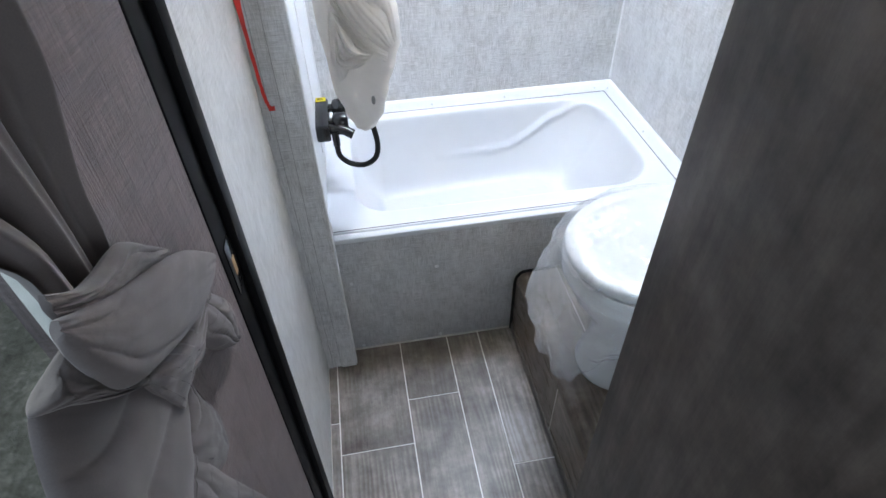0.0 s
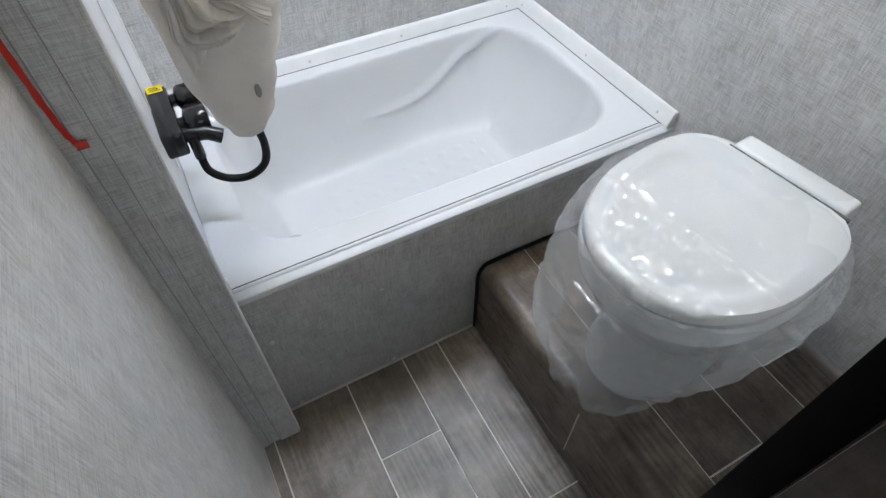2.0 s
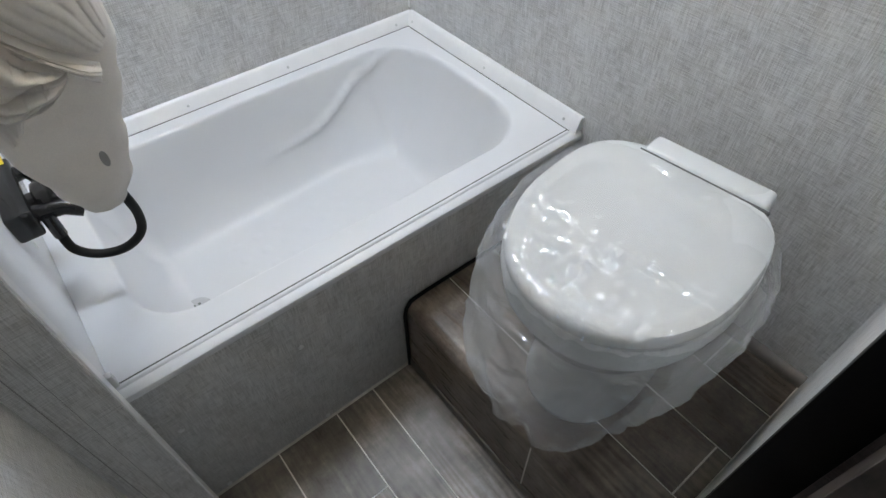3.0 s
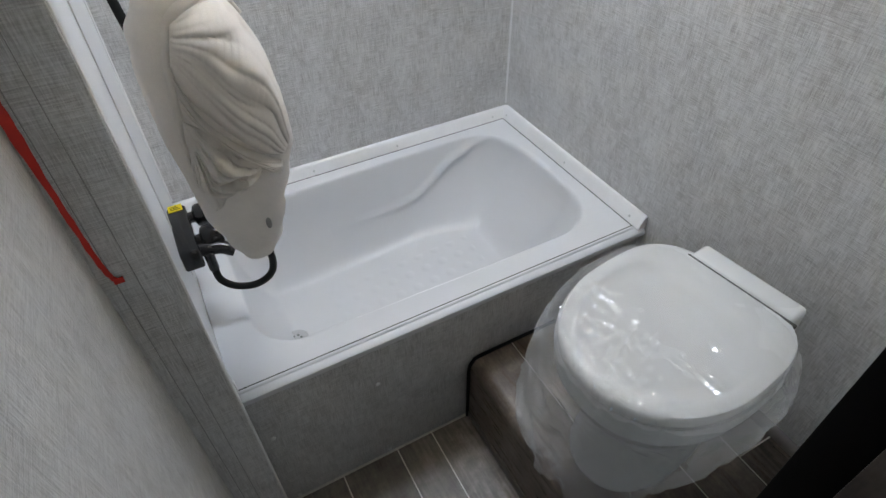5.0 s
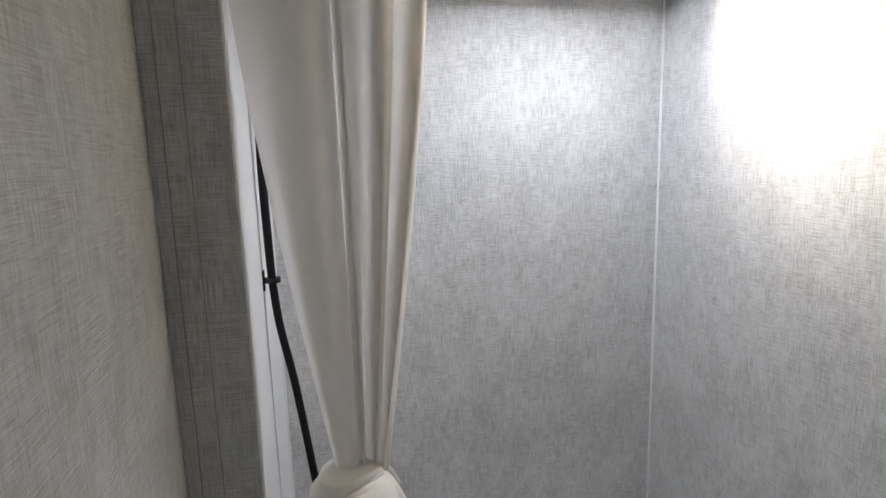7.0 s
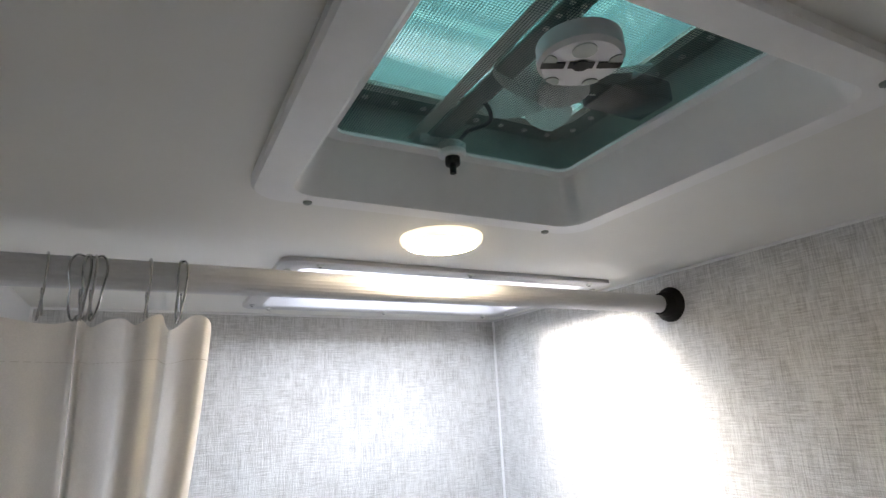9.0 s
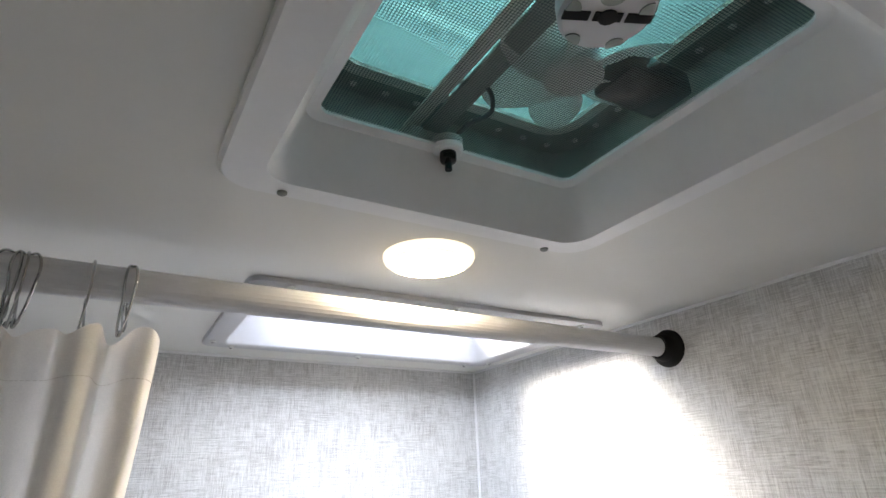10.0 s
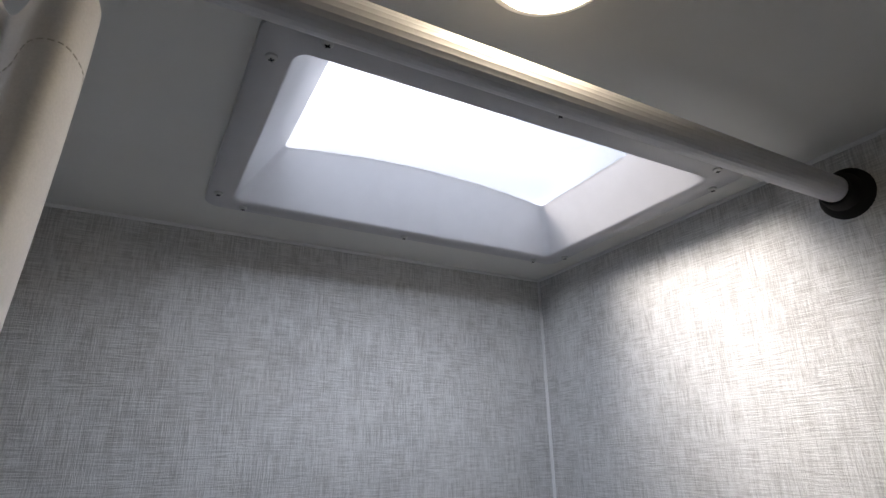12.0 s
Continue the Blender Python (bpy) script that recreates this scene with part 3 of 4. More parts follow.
step = thing("toilet_step", "raised wood-print step with a rounded front edge", "step", "", (0, 0, 0))
bm = bmesh.new()
prof = nosing_profile() + [(0.634, STEP), (0.634, 0.03)]
add_rings(bm, [[(x, y, z) for x, z in prof] for y in np.linspace(-0.654, -0.004, 12)], True, True, True)
part("nosing", bm, STEPWOOD, step)
part("bed", box(0.634, RIGHT - 0.001, -0.654, -0.004, 0.0, STEP - 0.0015), JOINT, step, "pale joints between the planks")
part("kick_strip", box(STEP_X - 0.004, STEP_X + 0.02, -0.654, -0.004, 0.001, 0.030, 0.002), BROWNDARK, step, "dark strip along the floor")
part("seam", box(STEP_X - 0.0006, STEP_X + 0.002, -0.405, -0.402, 0.03, STEP - 0.03), JOINT, step, "pale seam in the front")
seal = tube(smooth_path([(STEP_X - 0.004, -0.006, 0.0), (STEP_X - 0.004, -0.006, 0.08), (STEP_X - 0.004, -0.006, 0.16), (STEP_X - 0.003, -0.006, STEP - 0.035), (STEP_X + 0.008, -0.006, STEP - 0.008), (STEP_X + 0.034, -0.006, STEP + 0.003),
                        (0.70, -0.006, STEP + 0.003), (0.86, -0.006, STEP + 0.003), (RIGHT - 0.005, -0.006, STEP + 0.003)], 6), 0.0045, 8)
part("seal", seal, RUBBER, step, "black rubber seal against the apron")
bm = bmesh.new()
quarter = [(0, 0)] + [(-0.02 * math.sin(radians(a)), 0.02 * math.cos(radians(a))) for a in range(0, 91, 15)]
add_rings(bm, [[(RIGHT - 0.001 + dx, y, STEP + dz) for dx, dz in quarter] for y in (-0.654, -0.012)], True, True, True)
part("quarter_round", bm, BROWNDARK, step, "brown quarter-round along the wall")

# ---- faucet, hose ----
faucet = thing("shower_faucet", "glossy black two-knob shower faucet on the end wall", "faucet")
FX = SHOWER
part("body", box(FX, FX + 0.038, 0.205, 0.365, 0.648, 0.698, 0.006, 3), FAUCET, faucet)
def along_x(x, y, z):
    return Matrix.Translation((x, y, z)) @ Matrix.Rotation(radians(90), 4, "Y")


for y in (0.335, 0.255):
    bm = lathe([(0.012, 0), (0.012, 0.010), (0.022, 0.014), (0.025, 0.020), (0.025, 0.046), (0.022, 0.052), (0.008, 0.053)], along_x(FX + 0.036, y, 0.680), 20)
    knob = part("knob", bm, FAUCET, faucet)
    part("mark", box(FX + 0.088, FX + 0.0905, y - 0.002, y + 0.002, 0.682, 0.700), STEEL, knob, "pale pointer line")
part("spout", tube([(FX + 0.03, 0.235, 0.672), (FX + 0.075, 0.228, 0.668), (FX + 0.098, 0.222, 0.655)], 0.014, 14), FAUCET, faucet)
part("hose_union", tube([(FX + 0.050, 0.218, 0.672), (FX + 0.050, 0.215, 0.630)], 0.010, 12), FAUCET, faucet)
tag = part("tag", box(FX + 0.004, FX + 0.032, 0.345, 0.3672, 0.6982, 0.6992), YELLOW, faucet, "yellow warning tag")
part("tag_end", box(FX + 0.004, FX + 0.030, 0.3652, 0.3662, 0.663, 0.6992), YELLOW, faucet, "yellow warning tag")
for k in range(3):
    part("print", box(FX + 0.008, FX + 0.028 - 0.003 * k, 0.350 + 0.005 * k, 0.352 + 0.005 * k, 0.6993, 0.6996), BLACK, tag, "tiny black print")

hose_pts = smooth_path([(0.032, 0.215, 0.632), (0.036, 0.206, 0.602), (0.062, 0.196, 0.580), (0.100, 0.186, 0.577), (0.132, 0.176, 0.602), (0.142, 0.166, 0.650), (0.134, 0.150, 0.72), (0.118, 0.130, 0.80), (0.10, 0.12, 0.90)], 8)
hose = thing("shower_hose", "black flexible shower hose looping from the faucet", "hose")
part("loop", tube(hose_pts, 0.0075, 10), RUBBER, hose)
upper = smooth_path([(0.070, 0.24, 0.97), (0.052, 0.29, 1.04), (0.038, 0.30, 1.15), (0.024, 0.30, 1.26), (0.006, 0.30, 1.37), (-0.001, 0.30, 1.456), (-0.003, 0.30, 1.55), (-0.004, 0.30, 1.65), (-0.002, 0.30, 1.75), (0.002, 0.30, 1.86)], 8)
part("riser", tube(upper, 0.0075, 10), RUBBER, hose)
clip = thing("hose_clip", "black plastic hose clip on the shower wall", "clip")
part("plate", box(SHOWER, SHOWER + 0.004, 0.292, 0.308, 1.438, 1.476, 0.001), FAUCET, clip)
part("arm", box(SHOWER + 0.004, 0.014, 0.290, 0.310, 1.452, 1.462, 0.002), FAUCET, clip)
hold = thing("handset_holder", "black handset bracket high on the shower wall", "bracket")
part("plate", box(SHOWER, SHOWER + 0.008, 0.28, 0.32, 1.83, 1.89, 0.003), FAUCET, hold)
part("cradle", lathe([(0.018, -0.02), (0.020, 0.0), (0.022, 0.02), (0.014, 0.021)], Matrix.Translation((SHOWER + 0.022, 0.30, 1.87)), 18), FAUCET, hold)

# ---- red tape ----
tape = thing("red_tape", "strip of red tape stuck to the shower pillar", "tape")
bm = bmesh.new()
line = smooth_path([(-0.0885, 0, 1.182), (-0.0875, 0, 1.14), (-0.0865, 0, 1.08), (-0.0845, 0, 1.00), (-0.0825, 0, 0.95), (-0.0795, 0, 0.922), (-0.075, 0, 0.908)], 5)
left = [bm.verts.new((p.x - (0.0034 + 0.0026 * ease((p.z - 1.06) / 0.08)) + 0.0005 * math.sin(i * 1.7), -0.0655 - 0.0012 * abs(math.sin(i * 0.6)), p.z)) for i, p in enumerate(line)]
right = [bm.verts.new((p.x + (0.0034 + 0.0026 * ease((p.z - 1.06) / 0.08)) + 0.0004 * math.sin(i * 2.3), -0.0650 - 0.0006 * abs(math.sin(i * 0.9)), p.z)) for i, p in enumerate(line)]
for i in range(len(line) - 1):
    bm.faces.new((left[i], right[i], right[i + 1], left[i + 1]))
part("strip", bm, RED, tape)
part("fold", box(-0.079, -0.066, -0.0665, -0.0648, 0.902, 0.912, 0.0005), RED, tape)

# ---- folded cloth ----
def cloth_sheet(name, upper, lower, place, bulge, pleats, seed, mat, parent, label, fan=0.0, back=0.010, sharp=0.45, wrinkle=0.14, depth=0.30):
    """Puffed fold of cloth between two edges given as (across, height); place() stands it off its support."""
    nu2, nv = 80, 60

    def even(pts):
        path = smooth_path([(0, a, z) for a, z in pts], 24)
        return [path[round(k * (len(path) - 1) / nu2)] for k in range(nu2 + 1)]
    a, b = even(upper), even(lower)
    bm = bmesh.new()
    rings = []
    for k in range(nu2 + 1):
        u = k / nu2
        ends = math.sin(math.pi * (0.02 + 0.96 * u)) ** 0.6
        ring = []
        for i in range(nv + 1):
            v = i / nv
            p = a[k].lerp(b[k], v)
            puff = max(0.0, 1 - (2 * v - 1) ** 4) ** 0.55 * (0.10 + 0.90 * ends)
            wv = noise.noise(Vector((u * 2.2 + seed, v * 1.7, seed)))
            crease = 1 - abs(math.sin(math.pi * (pleats * v * (1 - fan * u) + 0.8 * wv + 0.35 * u + seed))) ** sharp
            second = 1 - abs(math.sin(math.pi * (pleats * 2.3 * v + 1.4 * wv - 0.6 * u + seed * 2))) ** 0.6
            fine = noise.noise(Vector((u * 9 + seed, v * 7 + u * 3, 2.0)))
            off = bulge * puff * (1 + 0.25 * wv) - bulge * (depth * crease + wrinkle * second) * puff + 0.0012 * fine
            ring.append(place(p.y, p.z, off))
        for i in range(nv, -1, -1):
            v = i / nv
            p = a[k].lerp(b[k], v)
            ring.append(place(p.y, p.z, -back * ends * max(0.0, 1 - (2 * v - 1) ** 2) - 0.001))
        rings.append(ring)
    add_rings(bm, rings, True, True, True)
    return part(name, bm, mat, parent, label, True, 70)


# ---- shower rod, hooks, curtain ----
RY, RZ, RR = 0.041, 2.024, 0.0175
rod = thing("shower_rod", "ribbed satin-white tension rod across the shower", "curtain rod")
bm = bmesh.new()
ribs = 48
ring = [(RR * (1 + 0.025 * (k % 2))) for k in range(ribs)]
add_rings(bm, [[(x, RY + g * ring[k] * math.cos(2 * math.pi * k / ribs), RZ + g * ring[k] * math.sin(2 * math.pi * k / ribs)) for k in range(ribs)] for x, g in ((SHOWER + 0.01, 1.0), (RIGHT - 0.012, 0.86))], True, True, True)
part("tube", bm, ROD, rod, "", True, 20)
cup = [(0.031, 0.0), (0.031, 0.004), (0.028, 0.008), (0.023, 0.012), (0.0200, 0.026), (0.0185, 0.028)]
part("end_cup", lathe(cup, along_x(SHOWER, RY, RZ), 28), RUBBER, rod, "black rubber cup")
part("end_cup", lathe(cup, Matrix.Translation((RIGHT, RY, RZ)) @ Matrix.Rotation(radians(-90), 4, "Y"), 28), RUBBER, rod, "black rubber cup")


def hook_mesh():
    pts = []
    for k in range(15):
        a = radians(-60 + 260 * k / 14)
        pts.append((0.0, 0.020 * math.cos(a), 0.020 * math.sin(a)))
    pts = [(0.002, 0.004, -0.046), (0.002, 0.010, -0.040), (0.001, 0.012, -0.030), (0.0, 0.012, -0.020)] + pts + [(0.0, -0.014, -0.020), (-0.001, -0.012, -0.034), (-0.002, -0.006, -0.048), (-0.002, 0.001, -0.052), (-0.001, 0.005, -0.046)]
    return finish("wire", tube(smooth_path(pts, 3), 0.0013, 6), CHROME)


hook_data = hook_mesh()
first_hook = None
for x, turn in ((0.004, 5), (0.030, -8), (0.086, 12), (0.117, -25), (0.122, 20), (0.126, -12), (0.130, 10), (0.134, 30), (0.184, 6), (0.217, -10), (0.2185, 14)):
    if first_hook is None:
        first_hook = thing("curtain_hook", "bent chrome wire curtain hook on the rod", "hook", "curtain hooks", (0, 0, 0))
        w = new("wire", hook_data)
        w.parent = first_hook
        first_hook.matrix_basis = pose(x, RY, RZ, 0, 0, turn)
    else:
        copy_thing(first_hook, pose(x, RY, RZ, 0, 0, turn))


def lerp_rows(rows, z):
    for a, b in zip(rows, rows[1:]):
        if a[0] >= z >= b[0]:
            t = (a[0] - z) / (a[0] - b[0])
            t = t * t * (3 - 2 * t)
            return [u + (v - u) * t for u, v in zip(a, b)]
    return list(rows[-1])


def curtain():
    cur = thing("shower_curtain", "cream fabric shower curtain tied in a knot", "curtain")
    top = smooth_path([(-0.012, 0.078, 0), (0.004, 0.052, 0), (0.026, 0.036, 0), (0.060, 0.031, 0), (0.092, 0.037, 0), (0.110, 0.056, 0), (0.116, 0.074, 0), (0.121, 0.050, 0), (0.127, 0.045, 0), (0.131, 0.070, 0), (0.142, 0.074, 0), (0.158, 0.066, 0),
                       (0.166, 0.046, 0), (0.172, 0.030, 0), (0.182, 0.025, 0), (0.193, 0.034, 0), (0.197, 0.056, 0), (0.202, 0.070, 0), (0.211, 0.058, 0), (0.222, 0.034, 0), (0.236, 0.030, 0), (0.243, 0.046, 0), (0.241, 0.066, 0)], 10)
    z0, z1, nz = 1.978, 1.165, 100
    bm = bmesh.new()
    verts = []
    for j in range(nz + 1):
        s = j / nz
        z = z0 + (z1 - z0) * s
        k = 1 - 0.755 * s ** 1.4
        row = []
        for i, p in enumerate(top):
            u = i / (len(top) - 1)
            wide = -0.017 + (p.x + 0.012) * 1.058
            x = 0.127 + (wide - 0.118) * k - 0.009 * (1 - s) + 0.003 * s * math.sin(u * 31 + 3 * s)
            y = 0.052 + (p.y - 0.052) * (1 - 0.58 * s) + 0.016 * s + 0.010 * math.sin(math.pi * s) * math.sin(u * 26 + 2.2 * s) + 0.0035 * s * math.sin(u * 70)
            sag = -0.012 * (0.5 + 0.5 * math.cos(u * 6.28 * 5 + 0.6)) * max(0, 1 - s * 14)
            row.append(bm.verts.new((x, y - 0.011, z + sag)))
        verts.append(row)
    for a, b in zip(verts, verts[1:]):
        for i in range(len(a) - 1):
            bm.faces.new((a[i], a[i + 1], b[i + 1], b[i]))
    line = [v.co.copy() for v in verts[6]]
    for v in line:
        v.y -= 0.0006
    part("drop", bm, CURTAIN, cur, "", True, 180)
    stitches = bmesh.new()
    for k in range(0, len(line) - 2, 3):
        add_tube(stitches, line[k:k + 3], 0.0004, 5)
    part("hem_stitch", stitches, STITCH, cur, "stitched hem line")
    # knot: rings of a drop-shaped bundle, (height, left, right, half depth)
    shape = [(1.212, 0.082, 0.146, 0.030), (1.200, 0.062, 0.158, 0.046), (1.165, 0.043, 0.176, 0.060), (1.11, 0.038, 0.200, 0.068), (1.05, 0.040, 0.210, 0.070), (0.985, 0.044, 0.214, 0.068), (0.94, 0.048, 0.200, 0.062),
             (0.88, 0.054, 0.180, 0.056), (0.82, 0.072, 0.163, 0.046), (0.785, 0.088, 0.145, 0.032), (0.768, 0.104, 0.126, 0.014)]

    def surface(z, a):
        _, l, r, d = lerp_rows(shape, z)
        c, h = (l + r) / 2, (r - l) / 2
        ca, sa = math.cos(a), math.sin(a)
        return Vector((c + h * math.copysign(abs(ca) ** 0.9, ca), 0.055 + d * math.copysign(abs(sa) ** 0.85, sa), z))

    def wrap(name, zt, zb, a0, a1, off, creases, depth, seed, label, edge=0.05, closed=False):
        b2 = bmesh.new()
        nz2, na = 110, 120
        rows2 = []
        for j2 in range(nz2 + 1):
            row2 = []
            for i2 in range(na + (0 if closed else 1)):
                u, v = i2 / na, j2 / nz2
                a = radians(a0 + (a1 - a0) * u)
                lean = 0.0 if closed else 0.06 * (0.5 - u)
                z = zt + (zb - zt) * v + lean * (1 if 0.02 < v < 0.98 else 1)
                z = min(1.211, max(0.769, z))
                p = surface(z, a)
                mid = Vector((0.125, 0.055, z))
                out = (p - mid).normalized()
                rim = min(u, 1 - u, v, 1 - v) / edge if not closed else 1.0
                rise = off * ease(rim) - (0.010 if not closed else 0.0) * (1 - ease(rim))
                wv = noise.noise(Vector((p.x * 14, p.y * 14, p.z * 14 + seed)))
                c2 = (p.x * 0.80 + p.z * 0.60) * creases + 1.3 * wv + seed
                ridge = 1 - abs(math.sin(c2))
                ridge = ridge ** 2.2
                small = 1 - abs(noise.noise(Vector(((p.x * 0.80 + p.z * 0.60) * 95, (p.x * 0.60 - p.z * 0.80) * 14, seed)))) * 2
                row2.append(b2.verts.new(p + out * (rise + depth * (ridge - 0.35) + depth * 0.35 * small * small + 0.003 * wv)))
            rows2.append(row2)
        for ra, rb in zip(rows2, rows2[1:]):
            n2 = len(ra)
            for i2 in range(n2 if closed else n2 - 1):
                k2 = (i2 + 1) % n2
                b2.faces.new((ra[i2], ra[k2], rb[k2], rb[i2]))
        if closed:
            b2.faces.new(rows2[0])
            b2.faces.new(rows2[-1])
        return part(name, b2, CURTAIN, cur, label, True, 180)
    wrap("loop", 1.211, 0.769, 0, 360, 0.0, 16, 0.0022, 2.0, "smooth outer loop of the knot", closed=True)
    def on_loop(lift):
        def place(x, z, off):
            _, l, r, d = lerp_rows(shape, min(1.211, max(0.769, z)))
            ca = max(-1.0, min(1.0, (x - (l + r) / 2) / ((r - l) / 2)))
            return (x, 0.057 - d * (1 - ca * ca) ** 0.43 - lift - off, z)
        return place
    cloth_sheet("knot_flap", [(0.071, 1.073), (0.065, 1.028), (0.063, 0.974), (0.068, 0.916)], [(0.1, 1.052), (0.11, 1.022), (0.107, 0.983), (0.087, 0.936)], on_loop(0.010), 0.018, 1.0, 0.4, CURTAIN, cur, "flat flap of the knot")
    edge = smooth_path([on_loop(-0.001)(x, z, 0.0) for x, z in ((0.185, 1.165), (0.163, 1.196), (0.130, 1.204), (0.096, 1.188), (0.079, 1.142), (0.071, 1.082), (0.064, 1.02), (0.064, 0.95))], 8)
    part("rolled_edge", tube(edge, lambda u: 0.002 + 0.0055 * math.sin(math.pi * u) ** 0.7, 12), CURTAIN, cur, "rolled edge of the outer loop", True, 180)
    cloth_sheet("pleats", [(0.083, 1.065), (0.106, 1.032), (0.132, 1.016), (0.149, 0.992)], [(0.062, 1.005), (0.061, 0.957), (0.104, 0.955), (0.145, 0.98)], on_loop(0.010), 0.040, 2.6, 2.7, CURTAIN, cur, "small crumpled pleats", 0.0, 0.010, 0.7, 0.35, 0.60)
    cloth_sheet("twist", [(0.078, 1.134), (0.092, 1.081), (0.123, 1.033), (0.159, 0.997), (0.179, 0.979)], [(0.074, 1.076), (0.094, 1.059), (0.119, 1.025), (0.145, 0.993), (0.171, 0.958)], on_loop(0.012), 0.026, 1.6, 1.3, CURTAIN, cur, "twisted band below the knot", 0.0, 0.010, 0.6, 0.2, 0.45)
    cloth_sheet("knot", [(0.094, 1.187), (0.129, 1.2), (0.163, 1.193), (0.187, 1.155), (0.205, 1.097), (0.209, 1.007)], [(0.079, 1.142), (0.086, 1.104), (0.109, 1.064), (0.134, 1.028), (0.159, 0.999), (0.182, 0.984)], on_loop(0.005), 0.028, 3.2, 5.2, CURTAIN, cur, "wrinkled bunched knot", 0.25, 0.010, 0.6)
    bm = bmesh.new()
    p = surface(0.868, radians(-72))
    bmesh.ops.create_uvsphere(bm, u_segments=14, v_segments=8, radius=1.0)
    for v in bm.verts:
        v.co = Vector((p.x + v.co.x * 0.0045, p.y - 0.0012 + v.co.y * 0.0016, p.z + v.co.z * 0.011))
    part("smudge", bm, GROOVE, cur, "dark smudge on the cloth")
    return cur


curtain()

# ---- toilet ----
TX, TY, TROT = 0.705, -0.357, 7.0
TM = pose(TX, TY, STEP, 0, 0, TROT)


def oval(a_front, a_back, half, n=64, square=2.3):
    """Seat-shaped outline: front towards -x, blunter at the back."""
    out = []
    for k in range(n):
        t = 2 * math.pi * k / n
        c, s = math.cos(t), math.sin(t)
        p = 2.15 if c < 0 else 3.3
        r = (abs(c) ** p + abs(s) ** p) ** (-1 / p)
        out.append((r * c * (a_back if c > 0 else a_front), r * s * half))
    return out


def oval_loft(levels):
    bm = bmesh.new()
    add_rings(bm, [[TM @ Vector((x + dx, y, z)) for x, y in oval(af, ab, h)] for af, ab, h, z, dx in levels], True, True, True)
    return bm


toilet = thing("toilet", "white low-profile toilet with closed lid on the step", "toilet")
part("base", oval_loft([(0.150, 0.165, 0.110, 0.0, 0.02), (0.152, 0.167, 0.112, 0.012, 0.02), (0.142, 0.160, 0.104, 0.03, 0.02), (0.125, 0.150, 0.096, 0.12, 0.02), (0.140, 0.160, 0.112, 0.20, 0.015), (0.180, 0.180, 0.148, 0.28, 0.0), (0.200, 0.190, 0.165, 0.335, 0.0)]), PORCELAIN, toilet)
part("bowl_rim", oval_loft([(0.196, 0.185, 0.160, 0.325, 0), (0.206, 0.192, 0.171, 0.335, 0), (0.208, 0.194, 0.173, 0.352, 0), (0.202, 0.190, 0.168, 0.362, 0)]), PORCELAIN, toilet)
part("seat", oval_loft([(0.203, 0.174, 0.172, 0.364, 0), (0.210, 0.180, 0.178, 0.368, 0), (0.211, 0.182, 0.177, 0.380, 0), (0.206, 0.178, 0.175, 0.388, 0)]), LID, toilet)
lid = part("lid", oval_loft([(0.203, 0.174, 0.170, 0.390, 0), (0.209, 0.180, 0.172, 0.394, 0), (0.211, 0.183, 0.174, 0.402, 0), (0.209, 0.182, 0.172, 0.411, 0), (0.202, 0.177, 0.170, 0.417, 0), (0.190, 0.168, 0.158, 0.4195, 0),
                             (0.184, 0.112, 0.146, 0.4195, 0), (0.178, 0.104, 0.140, 0.4175, 0), (0.170, 0.092, 0.132, 0.4120, 0), (0.150, 0.080, 0.112, 0.4110, 0), (0.04, 0.03, 0.03, 0.4125, 0)]), LID, toilet)
bm = bmesh.new()
add_box(bm, 0.154, 0.160, -0.131, 0.091, 0.410, 0.4200, 0.002, 2)
bmesh.ops.transform(bm, matrix=TM, verts=bm.verts)
part("hinge_gap", bm, GAP, toilet, "dark gap in front of the hinge cover")
bm = bmesh.new()
add_box(bm, 0.158, 0.208, -0.124, 0.086, 0.345, 0.4245, 0.010, 4)
bmesh.ops.transform(bm, matrix=TM, verts=bm.verts)
part("hinge_cover", bm, LID, toilet, "white rounded cover behind the lid")
bm = bmesh.new()
add_box(bm, 0.10, 0.235, -0.085, 0.085, 0.0, 0.36, 0.015, 3)
bmesh.ops.transform(bm, matrix=TM, verts=bm.verts)
part("rear_column", bm, PORCELAIN, toilet)


def ridged(p):
    return 1 - 2.2 * abs(noise.noise(p))


def bag():
    ob = thing("plastic_bag", "crumpled clear plastic bag pulled over the toilet lid", "bag")
    bm = bmesh.new()
    n = 230
    levels = [(0.012, 0.012, 0.012, 0.4245), (0.09, 0.07, 0.075, 0.4225), (0.150, 0.110, 0.125, 0.4230), (0.190, 0.135, 0.160, 0.4240), (0.210, 0.150, 0.180, 0.421), (0.220, 0.155, 0.190, 0.404), (0.228, 0.155, 0.198, 0.375), (0.236, 0.150, 0.200, 0.34),
              (0.246, 0.140, 0.200, 0.29), (0.252, 0.130, 0.194, 0.24), (0.250, 0.120, 0.184, 0.19), (0.242, 0.105, 0.170, 0.14), (0.232, 0.09, 0.156, 0.085)]
    per = 9
    dense = []
    for a, b in zip(levels, levels[1:]):
        for k in range(per):
            dense.append([u + (v - u) * k / per for u, v in zip(a, b)])
    dense.append(levels[-1])
    rings = []
    top = 4.2 * per
    for j, (af, ab, h, z) in enumerate(dense):
        ring = []
        skirt = max(0.0, (j - top) / (len(dense) - 1 - top))
        for k, (x, y) in enumerate(oval(af, ab, h, n)):
            a = 2 * math.pi * k / n
            p = Vector((x * 13, y * 13, z * 10))
            w = noise.noise(p)
            side = Vector((math.cos(a), math.sin(a), 0))
